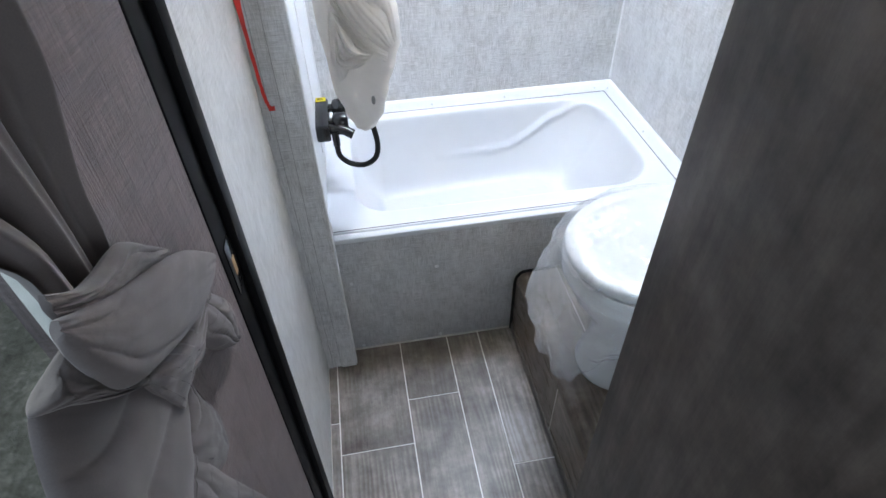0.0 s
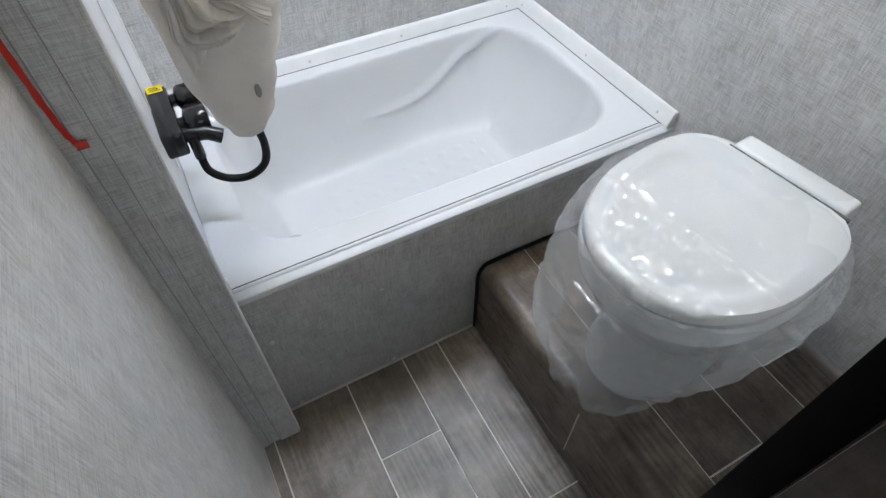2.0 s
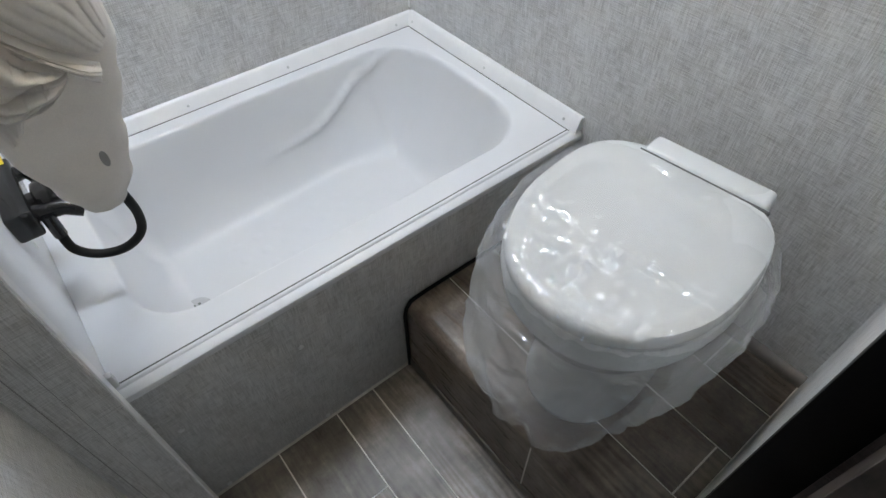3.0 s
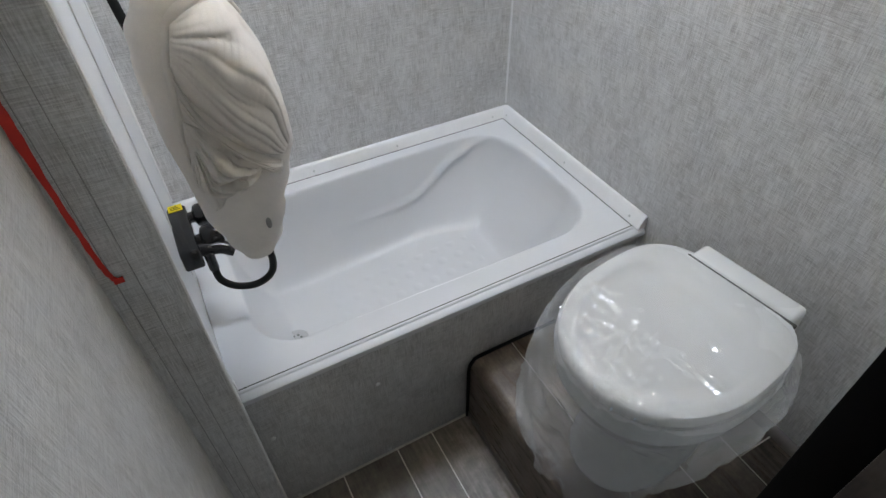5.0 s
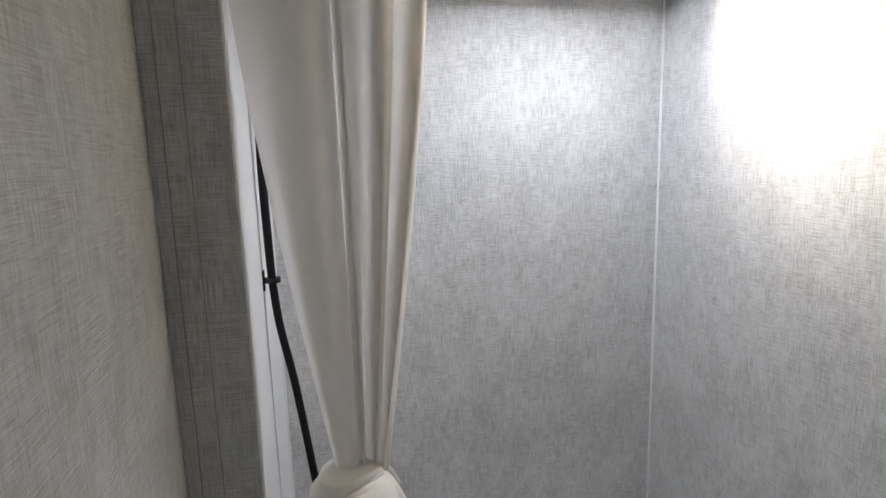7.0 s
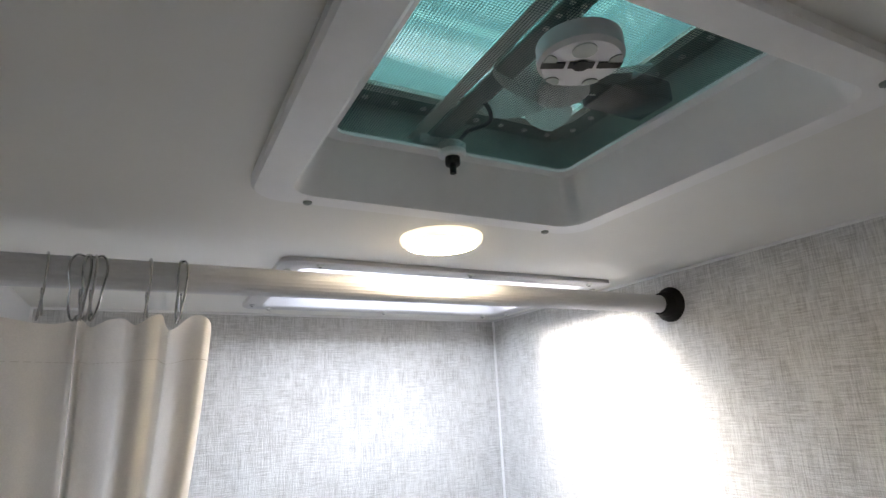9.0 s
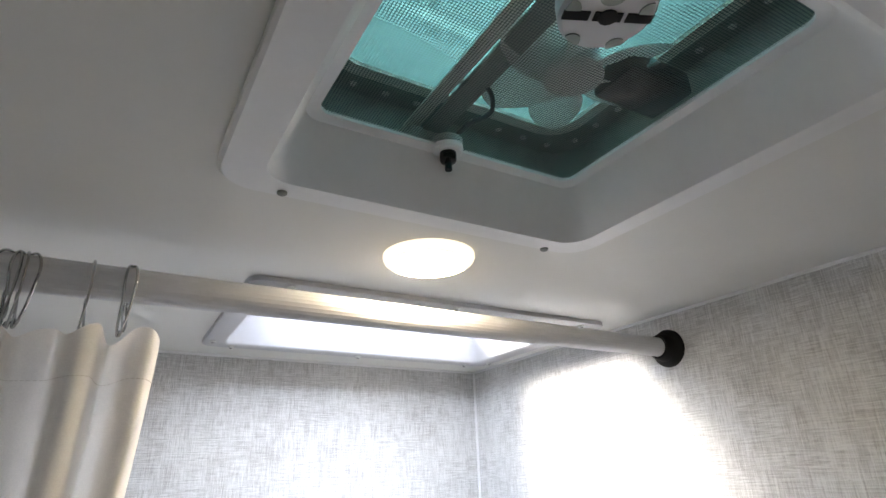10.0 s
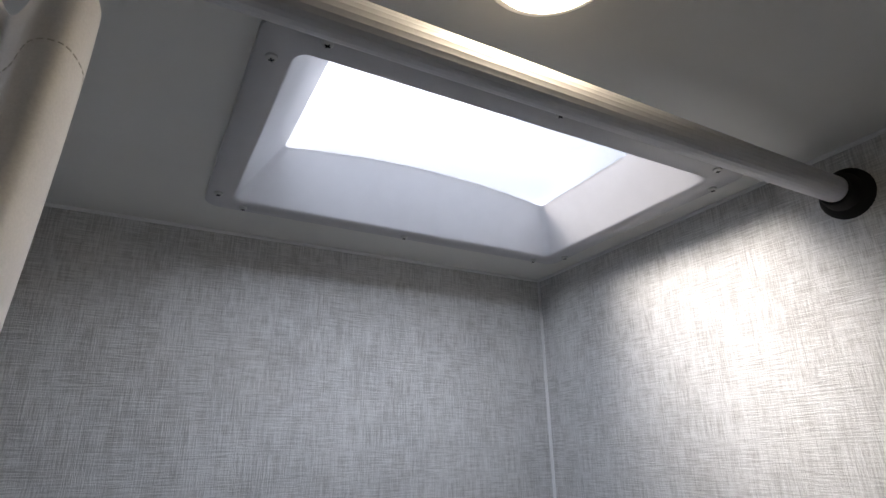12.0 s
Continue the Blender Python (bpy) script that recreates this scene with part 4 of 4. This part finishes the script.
            fold = ridged(side * 1.9 + Vector((0, 0, z * 3 + 3.3))) + 0.45 * ridged(side * 4.6 + Vector((z * 7, 0, z * 9)))
            shard = ridged(Vector((x * 21 + z * 16, y * 21 - z * 13, z * 17)))
            crease = ridged(Vector((x * 9 + y * 5, y * 26 - x * 7, 1.7))) + 0.7 * ridged(Vector((x * 40 - y * 22, y * 46 + x * 18, 4.1 + z * 30)))
            front = max(0.0, -math.cos(a + 0.25))
            out = 1 + skirt * (0.10 * (fold - 0.5) + 0.05 * w) + 0.035 * min(1.0, 3 * skirt) * (shard - 0.3) + 0.06 * front * skirt
            lift = (0.0026 * crease + 0.0060 * max(0.0, crease) * front) * (1 - skirt) * min(1.0, j / 6)
            hem = noise.noise(side * 2.4 + Vector((0, 0, 5.0))) + 0.5 * noise.noise(side * 7.0)
            lift += skirt * skirt * (0.07 * hem + 0.31 * max(0.0, min(1.0, 0.75 * math.cos(a) + 0.30 - 0.6 * math.sin(a))))
            ring.append(TM @ Vector((x * out + 0.0012 * crease * skirt, y * out, max(0.004, z + lift if skirt < 0.25 else min(0.365, z + lift)))))
        rings.append(ring)
    cut = int(5.2 * per)
    add_rings(bm, rings[:cut + 1], True, True, False)
    part("film", bm, BAG, ob, "clear film stretched over the lid", True, 180)
    bm = bmesh.new()
    add_rings(bm, rings[cut:])
    part("skirt", bm, BAG_SKIRT, ob, "milky crumpled skirt hanging round the bowl", True, 180)
    return ob


bag()

# ---- skylight ----
sk = thing("skylight", "white moulded skylight surround with a clear dome", "skylight")
x0, x1, y0, y1 = SKY


def surround():
    bm = bmesh.new()
    levels = [(x0 - 0.030, x1 + 0.032, y0 - 0.030, y1 + 0.027, 0.02, CEIL - 0.0005, 0), (x0 - 0.030, x1 + 0.032, y0 - 0.030, y1 + 0.027, 0.02, CEIL - 0.007, 0), (x0 - 0.027, x1 + 0.029, y0 - 0.027, y1 + 0.024, 0.018, CEIL - 0.009, 0),
              (x0 + 0.002, x1 - 0.002, y0 + 0.002, y1 - 0.002, 0.016, CEIL - 0.009, 0), (x0 + 0.006, x1 - 0.006, y0 + 0.006, y1 - 0.006, 0.014, CEIL - 0.005, 0), (x0 + 0.056, x1 - 0.038, y0 + 0.043, y1 - 0.041, 0.012, CEIL + 0.066, 1),
              (x0 + 0.059, x1 - 0.041, y0 + 0.046, y1 - 0.044, 0.010, CEIL + 0.069, 1), (x0 - 0.012, x1 + 0.012, y0 - 0.012, y1 + 0.012, 0.01, CEIL + 0.091, 0)]
    rings = []
    for xa, xb, ya, yb, r, z, arch in levels:
        ring = []
        corners = round_rect(xa, xb, ya, yb, r, 5)
        for (px, py), (qx, qy) in zip(corners, corners[1:] + corners[:1]):
            steps = 16 if math.hypot(qx - px, qy - py) > 0.1 else 1
            for k in range(steps):
                x, y = px + (qx - px) * k / steps, py + (qy - py) * k / steps
                u, v = (x - xa) / (xb - xa), (y - ya) / (yb - ya)
                ring.append((x, y, z + arch * (0.018 * 4 * u * (1 - u))))
        rings.append(ring)
    add_rings(bm, rings)
    return bm


part("surround", surround(), SURROUND, sk, "", True, 50)
bm = bmesh.new()
n = 24
rows_d = []
for j in range(n + 1):
    row = []
    for i in range(n + 1):
        u, v = i / n, j / n
        h = 0.075 * (1 - (2 * u - 1) ** 4) * (1 - (2 * v - 1) ** 4)
        row.append(bm.verts.new((x0 - 0.02 + (x1 - x0 + 0.04) * u, y0 - 0.02 + (y1 - y0 + 0.04) * v, CEIL + 0.092 + h)))
    rows_d.append(row)
for j in range(n):
    for i in range(n):
        bm.faces.new((rows_d[j][i], rows_d[j][i + 1], rows_d[j + 1][i + 1], rows_d[j + 1][i]))
dome = part("dome", bm, DOME, sk, "clear acrylic dome", True, 180)
dome.visible_shadow = False
for x, y in ((0.364, 0.166), (0.403, 0.126), (0.652, 0.120), (0.909, 0.127), (0.951, 0.167), (0.909, 0.514), (0.650, 0.511), (0.399, 0.508), (0.362, 0.474), (0.951, 0.475)):
    head = screw("screw", (x, y, CEIL - 0.009), (0, 0, -1), STEEL, 0.0056, sk, "small steel screw head")
    turn = random.Random(int(x * 1000)).uniform(0, 1.5)
    # Raised black cross puts the shade of the driver slot into colour.
    bm = bmesh.new()
    for a in (0.0, math.pi / 2):
        b2 = box(-0.0027, 0.0027, -0.0006, 0.0006, CEIL - 0.0133, CEIL - 0.0122)
        bmesh.ops.transform(b2, matrix=Matrix.Translation((x, y, 0)) @ Matrix.Rotation(turn + a, 4, "Z"), verts=b2.verts)
        tmp = bpy.data.meshes.new("cross")
        b2.to_mesh(tmp)
        bm.from_mesh(tmp)
    part("cross_shade", bm, BLACK, head, "", False)

# ---- ceiling lamp ----
lamp = thing("ceiling_lamp", "round lit warm-white LED puck lamp on the ceiling", "lamp")
LC = Matrix.Translation((0.524, -0.029, CEIL)) @ Matrix.Rotation(math.pi, 4, "X")
part("rim", lathe([(0.0545, 0.0), (0.0545, 0.004), (0.0530, 0.0075), (0.0500, 0.0100), (0.0462, 0.0112)], LC, 48), LAMP_RIM, lamp, "milky rim of the lamp")
part("diffuser", lathe([(0.0462, 0.0112), (0.040, 0.0120), (0.02, 0.0128), (0.002, 0.0132)], LC, 48), LAMP, lamp, "glowing diffuser")

# ---- roof vent ----
vent = thing("roof_vent", "white roof vent with insect screen and exhaust fan", "roof vent")
x0, x1, y0, y1 = VENT
part("garnish", frame_loft([(x0 - 0.034, x1 + 0.026, y0 - 0.026, y1 + 0.026, 0.035, CEIL - 0.0005), (x0 - 0.034, x1 + 0.026, y0 - 0.026, y1 + 0.026, 0.035, CEIL - 0.009), (x0 - 0.031, x1 + 0.023, y0 - 0.023, y1 + 0.023, 0.033, CEIL - 0.012),
                            (x0 + 0.001, x1 - 0.001, y0 + 0.001, y1 - 0.001, 0.026, CEIL - 0.012), (x0 + 0.005, x1 - 0.005, y0 + 0.005, y1 - 0.005, 0.024, CEIL - 0.008), (x0 + 0.024, x1 - 0.028, y0 + 0.026, y1 - 0.030, 0.016, CEIL + 0.038),
                            (x0 + 0.034, x1 - 0.038, y0 + 0.036, y1 - 0.040, 0.012, CEIL + 0.040), (x0 + 0.034, x1 - 0.038, y0 + 0.036, y1 - 0.040, 0.012, CEIL + 0.044)]), PVC, vent, "", True, 24)
for x, y in ((0.320, -0.136), (0.615, -0.132), (0.630, -0.502), (0.315, -0.502)):
    screw("screw", (x, y, CEIL - 0.012), (0, 0, -1), COLLAR, 0.0046, vent, "domed screw head")
bm = bmesh.new()
n = 112
sx0, sx1, sy0, sy1, sz = x0 + 0.034, x1 - 0.038, y0 + 0.036, y1 - 0.040, CEIL + 0.0425
w = 0.00033
for k in range(n + 1):
    x = sx0 + (sx1 - sx0) * k / n
    bm.faces.new([bm.verts.new(p) for p in ((x - w, sy0, sz), (x + w, sy0, sz), (x + w, sy1, sz), (x - w, sy1, sz))])
    y = sy0 + (sy1 - sy0) * k / n
    bm.faces.new([bm.verts.new(p) for p in ((sx0, y - w, sz + 0.0004), (sx1, y - w, sz + 0.0004), (sx1, y + w, sz + 0.0004), (sx0, y + w, sz + 0.0004))])
tagged(part("insect_screen", bm, MESH, vent, "fine dark insect screen", False), kind="stuff")
part("metal_collar", frame_loft([(x0 + 0.004, x1 - 0.004, y0 + 0.004, y1 - 0.004, 0.03, CEIL + 0.046), (x0 + 0.006, x1 - 0.006, y0 + 0.006, y1 - 0.006, 0.03, CEIL + 0.098), (x0 + 0.030, x1 - 0.030, y0 + 0.030, y1 - 0.030, 0.035, CEIL + 0.100),
                                 (x0 + 0.030, x1 - 0.030, y0 + 0.030, y1 - 0.030, 0.035, CEIL + 0.112)]), COLLAR, vent, "dark metal collar with rivets", True, 40)
for k in range(9):
    for y in (y0 + 0.018, y1 - 0.018):
        screw("rivet", (x0 + 0.04 + (x1 - x0 - 0.08) * k / 8, y, CEIL + 0.099), (0, 0, -1), STEEL, 0.0035, vent)
for k in range(9):
    for x in (x0 + 0.018, x1 - 0.018):
        screw("rivet", (x, y0 + 0.04 + (y1 - y0 - 0.08) * k / 8, CEIL + 0.099), (0, 0, -1), STEEL, 0.0035, vent)
bm = bmesh.new()
n = 20
rows_d = []
for j in range(n + 1):
    row = []
    for i in range(n + 1):
        u, v = i / n, j / n
        h = 0.035 * (1 - (2 * u - 1) ** 6) * (1 - (2 * v - 1) ** 6)
        row.append(bm.verts.new((x0 - 0.02 + (x1 - x0 + 0.04) * u, y0 - 0.02 + (y1 - y0 + 0.04) * v, CEIL + 0.118 + h)))
    rows_d.append(row)
for j in range(n):
    for i in range(n):
        bm.faces.new((rows_d[j][i], rows_d[j][i + 1], rows_d[j + 1][i + 1], rows_d[j + 1][i]))
part("lid", bm, SMOKE, vent, "translucent teal lid", True, 180)
BX = 0.446
bar = part("crossbar", box(BX - 0.011, BX + 0.011, y0 + 0.012, y1 - 0.012, CEIL + 0.060, CEIL + 0.064, 0.0008), COLLAR, vent, "dark perforated steel crossbar")
part("bar_edge", box(BX + 0.0095, BX + 0.011, y0 + 0.012, y1 - 0.012, CEIL + 0.064, CEIL + 0.084), COLLAR, bar)
# Pale discs put the light through the punched holes into colour.
for k in range(5):
    for dx in (-0.005, 0.005):
        part("slot", lathe([(0.0026, 0.0), (0.0026, 0.0006)], Matrix.Translation((BX + dx, y0 + 0.05 + 0.016 * k, CEIL + 0.0594)), 10), PALE_METAL, bar, "pale disc for light seen through a punched hole")
part("bracket_foot", box(BX - 0.022, BX + 0.022, y1 - 0.032, y1 - 0.008, CEIL + 0.050, CEIL + 0.062, 0.001), STEEL, vent)
HX, HY, HZ = 0.510, -0.310, CEIL + 0.058
fan = part("fan_hub", lathe([(0.004, -0.005), (0.020, -0.004), (0.025, -0.001), (0.025, 0.014), (0.016, 0.016)], Matrix.Translation((HX, HY, HZ)), 24), FAN, vent, "grey fan hub")
for k in range(6):
    bm = bmesh.new()
    m = Matrix.Translation((HX, HY, HZ + 0.006)) @ Matrix.Rotation(radians(60 * k + 7), 4, "Z")
    rings = []
    for i in range(9):
        r = 0.020 + 0.060 * i / 8
        half = 0.009 + 0.0120 * math.sin(math.pi * min(1, 0.15 + 0.75 * i / 8))
        ring = []
        for s in range(7):
            q = -1 + 2 * s / 6
            ring.append(m @ Vector((r - 0.006 * q * q * (i / 8), q * half + 0.004 * i / 8, 0.010 * q * (1 - 0.3 * i / 8))))
        for s in range(7):
            q = 1 - 2 * s / 6
            ring.append(m @ Vector((r - 0.006 * q * q * (i / 8), q * half + 0.004 * i / 8, 0.010 * q * (1 - 0.3 * i / 8) + 0.0012)))
        rings.append(ring)
    add_rings(bm, rings, True, True, True)
    part("blade", bm, BLADE, fan)
part("motor", lathe([(0.020, 0.016), (0.024, 0.020), (0.024, 0.045), (0.016, 0.05)], Matrix.Translation((HX, HY, HZ)), 24), STEEL, vent)
part("motor_arm", box(BX, HX + 0.01, HY - 0.014, HY + 0.014, CEIL + 0.0825, CEIL + 0.086, 0.001), STEEL, vent)
# The lip's pale colour holds the light that falls on it.
part("collar_lip", frame_loft([(x0 + 0.031, x1 - 0.031, y0 + 0.031, y1 - 0.031, 0.035, CEIL + 0.0985), (x0 + 0.043, x1 - 0.043, y0 + 0.043, y1 - 0.043, 0.030, CEIL + 0.0985), (x0 + 0.043, x1 - 0.043, y0 + 0.043, y1 - 0.043, 0.030, CEIL + 0.103)]), PALE_METAL, vent, "riveted lip with its lit look put into a pale colour")
# Added dark bar, drawing a shadowy stripe across the lid.
part("lid_stripe_bar", tube([(0.372, y0 + 0.06, CEIL + 0.108), (0.360, -0.36, CEIL + 0.110), (0.350, -0.30, CEIL + 0.112)], lambda u: 0.006 * (1 - 0.6 * u), 10), COLLAR, vent, "dark bar added for a shadowy stripe on the lid")
part("control_box", box(0.538, 0.612, -0.347, -0.303, CEIL + 0.052, CEIL + 0.074, 0.003), FAUCET, vent, "black control box beside the fan")
# Lit side of the bar, done by a paler colour than the rest.
part("bar_flange", box(BX - 0.027, BX - 0.0125, y0 + 0.012, y1 - 0.012, CEIL + 0.0635, CEIL + 0.066, 0.0006), PALE_METAL, vent, "crossbar flange with its lit look put into a pale colour")
part("rating_plate", box(BX - 0.010, BX + 0.012, y0 + 0.085, y0 + 0.150, CEIL + 0.0603, CEIL + 0.0611), PALE_METAL, vent, "small rating plate")
cap = part("crank_knob", lathe([(0.028, 0.0), (0.031, 0.003), (0.031, 0.016), (0.028, 0.018)], Matrix.Translation((0.449, -0.402, CEIL + 0.016)), 32), SURROUND, vent, "round white crank knob with recess shade put on as dark plates")
part("shaft", tube([(0.449, -0.402, CEIL + 0.034), (0.449, -0.402, CEIL + 0.11)], 0.006, 12), STEEL, vent)
KNOB = Matrix.Translation((0.449, -0.402, CEIL + 0.0154)) @ Matrix.Rotation(radians(-24), 4, "Z")
# Black plates on the face stand for the shade in the slot.
for xa, xb in ((-0.029, -0.012), (-0.009, 0.009), (0.012, 0.029)):
    bm = box(xa, xb, -0.0036, 0.0036, -0.0004, 0.0006)
    bmesh.ops.transform(bm, matrix=KNOB, verts=bm.verts)
    part("recess", bm, BLACK, cap, "dark plate for the shaded slot across the knob")
part("boss", lathe([(0.0062, -0.0010), (0.0062, 0.0002)], KNOB, 12), BLACK, cap, "dark square boss")
# Dark plates likewise colour in the shaded finger hollows.
for a, r, dist in ((262, 0.0085, 0.0175), (190, 0.0075, 0.0265), (348, 0.0075, 0.0265), (60, 0.0062, 0.0275), (128, 0.0062, 0.0275)):
    b2 = bmesh.new()
    rim = []
    for k in range(20):
        q = Vector((dist * math.cos(radians(a)) + r * math.cos(k * math.pi / 10), dist * math.sin(radians(a)) + r * math.sin(k * math.pi / 10), 0))
        if q.length > 0.0285:
            q *= 0.0285 / q.length
        rim.append(q)
    add_rings(b2, [[KNOB @ (q + Vector((0, 0, -0.0003))) for q in rim], [KNOB @ (q + Vector((0, 0, 0.0008))) for q in rim]], True, True, True)
    part("recess", b2, COLLAR, cap, "dark plate for the shade in a finger recess")
part("switch_boss", lathe([(0.0125, 0.0), (0.0145, 0.002), (0.0145, 0.014), (0.012, 0.016)], Matrix.Translation((0.458, y1 - 0.038, CEIL + 0.036)), 20), PVC, vent, "white round boss")
part("switch", lathe([(0.0035, -0.018), (0.0035, -0.010), (0.0072, -0.009), (0.0080, -0.007), (0.0080, 0.001)], Matrix.Translation((0.458, y1 - 0.038, CEIL + 0.036)), 16), FAUCET, vent, "black push switch")
part("cable", tube(smooth_path([(0.462, y1 - 0.025, CEIL + 0.05), (0.470, y1 - 0.05, CEIL + 0.062), (0.470, y1 - 0.06, CEIL + 0.060), (0.474, y1 - 0.09, CEIL + 0.056), (0.455, y1 - 0.11, CEIL + 0.062), (0.430, y1 - 0.10, CEIL + 0.066)], 6), 0.0022, 8), WIRE, vent, "thin black cable")

# ---- drape at the cabin window ----
def drape():
    ob = thing("window_curtain", "grey fabric window curtain tied in a loose knot", "curtain")
    bm = bmesh.new()
    nz, nu = 70, 110
    rows = [(1.98, -1.20, -0.735, 0.020), (1.60, -1.12, -0.775, 0.021), (1.37, -0.985, -0.822, 0.019), (1.27, -0.930, -0.850, 0.009), (1.20, -0.915, -0.862, 0.006)]
    verts = []
    for j in range(nz + 1):
        z = 1.98 + (1.215 - 1.98) * j / nz
        _, ya, yb, amp = lerp_rows(rows, z)
        row = []
        for i in range(nu + 1):
            u = i / nu
            y = ya + (yb - ya) * u
            x = -0.072 + amp * 0.7 * (0.95 * math.sin(u * 6.28 * 3.4 + 3.2 + 0.9 * math.sin(u * 5.0)) + 0.35 * math.sin(u * 6.28 * 6.7 + 2 + j * 0.012))
            row.append(bm.verts.new((x, y, z)))
        verts.append(row)
    for j in range(nz):
        for i in range(nu):
            bm.faces.new((verts[j][i], verts[j][i + 1], verts[j + 1][i + 1], verts[j + 1][i]))
    part("drop", bm, DRAPE, ob, "", True, 180)

    def sheet(name, upper, lower, x, bulge, pleats, seed, label):
        cloth_sheet(name, upper, lower, lambda y, z, off: (x + off, y, z), bulge, pleats, seed, DRAPE, ob, label, 0.0, 0.010, 0.45, 0.02)
    sheet("tail", [(-0.932, 1.223), (-0.957, 1.229), (-0.976, 1.23), (-0.991, 1.212), (-1.001, 1.193), (-1.011, 1.17), (-1.029, 1.142)], [(-0.803, 1.063), (-0.835, 1.057), (-0.856, 1.051), (-0.889, 1.032), (-0.921, 1.012), (-0.945, 0.993), (-0.977, 0.966)], -0.082, 0.016, 1.5, 0.55, "hanging tail of the curtain")
    sheet("tail_fold", [(-0.837, 1.061), (-0.856, 1.049), (-0.884, 1.034), (-0.908, 1.014)], [(-0.837, 1.048), (-0.823, 0.974), (-0.833, 0.928), (-0.872, 0.944)], -0.082, 0.012, 1.3, 1.7, "second fold of the tail")
    sheet("tail_flap", [(-0.89, 1.038), (-0.865, 0.943), (-0.816, 0.778), (-0.765, 0.577)], [(-0.931, 1.017), (-0.928, 0.968), (-0.912, 0.879), (-0.892, 0.744)], -0.08, 0.012, 0.9, 0.3, "slanting flap of the tail")
    sheet("loose_end", [(-0.753, 1.087), (-0.72, 1.035), (-0.721, 1.007), (-0.724, 0.972)], [(-0.804, 1.102), (-0.801, 1.066), (-0.778, 1.024), (-0.732, 0.977)], -0.07, 0.016, 2.6, 4.4, "crumpled loose end")
    sheet("lap", [(-0.758, 1.089), (-0.832, 1.118), (-0.883, 1.143), (-0.911, 1.156)], [(-0.776, 1.086), (-0.819, 1.079), (-0.852, 1.088), (-0.884, 1.085)], -0.066, 0.01, 0.9, 0.8, "narrow lap beside the knot")
    sheet("lower_fold", [(-0.948, 1.246), (-0.949, 1.229), (-0.939, 1.202), (-0.923, 1.174), (-0.901, 1.153)], [(-0.974, 1.247), (-0.99, 1.249), (-0.97, 1.226), (-0.948, 1.197), (-0.909, 1.154)], -0.068, 0.01, 0.9, 0.2, "lower fold of the knot")
    sheet("upper_fold", [(-0.95, 1.288), (-0.926, 1.267), (-0.898, 1.255), (-0.868, 1.248), (-0.843, 1.224), (-0.812, 1.192)], [(-0.952, 1.272), (-0.927, 1.253), (-0.902, 1.239), (-0.873, 1.221), (-0.835, 1.198), (-0.812, 1.186)], -0.058, 0.01, 1.5, 3.3, "upper fold of the knot")
    sheet("wrap", [(-0.961, 1.281), (-0.931, 1.259), (-0.895, 1.237), (-0.836, 1.202), (-0.788, 1.168), (-0.737, 1.117)], [(-0.967, 1.272), (-0.968, 1.259), (-0.962, 1.236), (-0.946, 1.203), (-0.894, 1.166), (-0.827, 1.129), (-0.766, 1.11)], -0.052, 0.012, 0.75, 0.9, "smooth wrapped band of the knot")


drape()

# ---- floors ----
floor = setting("floor", box(LEFT - T, 1.9, -2.7, BACK + T, -0.06, -0.0015), JOINT, "vinyl floor printed with pale joints between planks", "floor")
random.seed(4)
seams = [LEFT, -0.068, 0.137, 0.291, 0.395, STEP_X + 0.006]
cuts = {0: (-0.26,), 1: (-0.36,), 2: (-0.219,), 3: (-0.62,), 4: (-0.47,)}


def plank(x0, x1, y0, y1, z, mat, parent):
    g = 0.0017
    bm = box(x0 + g, x1 - g, y0 + g, y1 - g, z - 0.0014, z + 0.0002, 0.0003, 1)
    return part("plank", bm, mat, parent, "", False)


for i, (xa, xb) in enumerate(zip(seams, seams[1:])):
    ends = [-0.004]
    y = cuts[i][0]
    while y > -2.6:
        ends.append(y)
        y -= 0.60
    ends.append(-2.64)
    for ya, yb in zip(ends[1:], ends):
        plank(xa, xb, ya, yb, 0.0, FLOOR, floor)
xa = STEP_X + 0.006
widths = [0.15, 0.10, 0.2, 0.15, 0.1, 0.2, 0.15, 0.22]
for i, wd in enumerate(widths):
    y = -0.74
    while y > -2.6:
        plank(xa, min(1.84, xa + wd), max(-2.64, y - 0.6 - 0.07 * (i % 3)), y, 0.0, FLOOR, floor)
        y -= 0.6 + 0.07 * (i % 3)
    xa += wd
for (xa, xb), cut in zip(((0.635, 0.770), (0.770, 0.898), (0.898, RIGHT - 0.002)), ((-0.622,), (-0.30,), (-0.507, -0.20))):
    ends = [-0.006, *sorted(cut, reverse=True), -0.653]
    for ya, yb in zip(ends[1:], ends):
        plank(xa, xb, ya, yb, STEP, STEPWOOD, step)
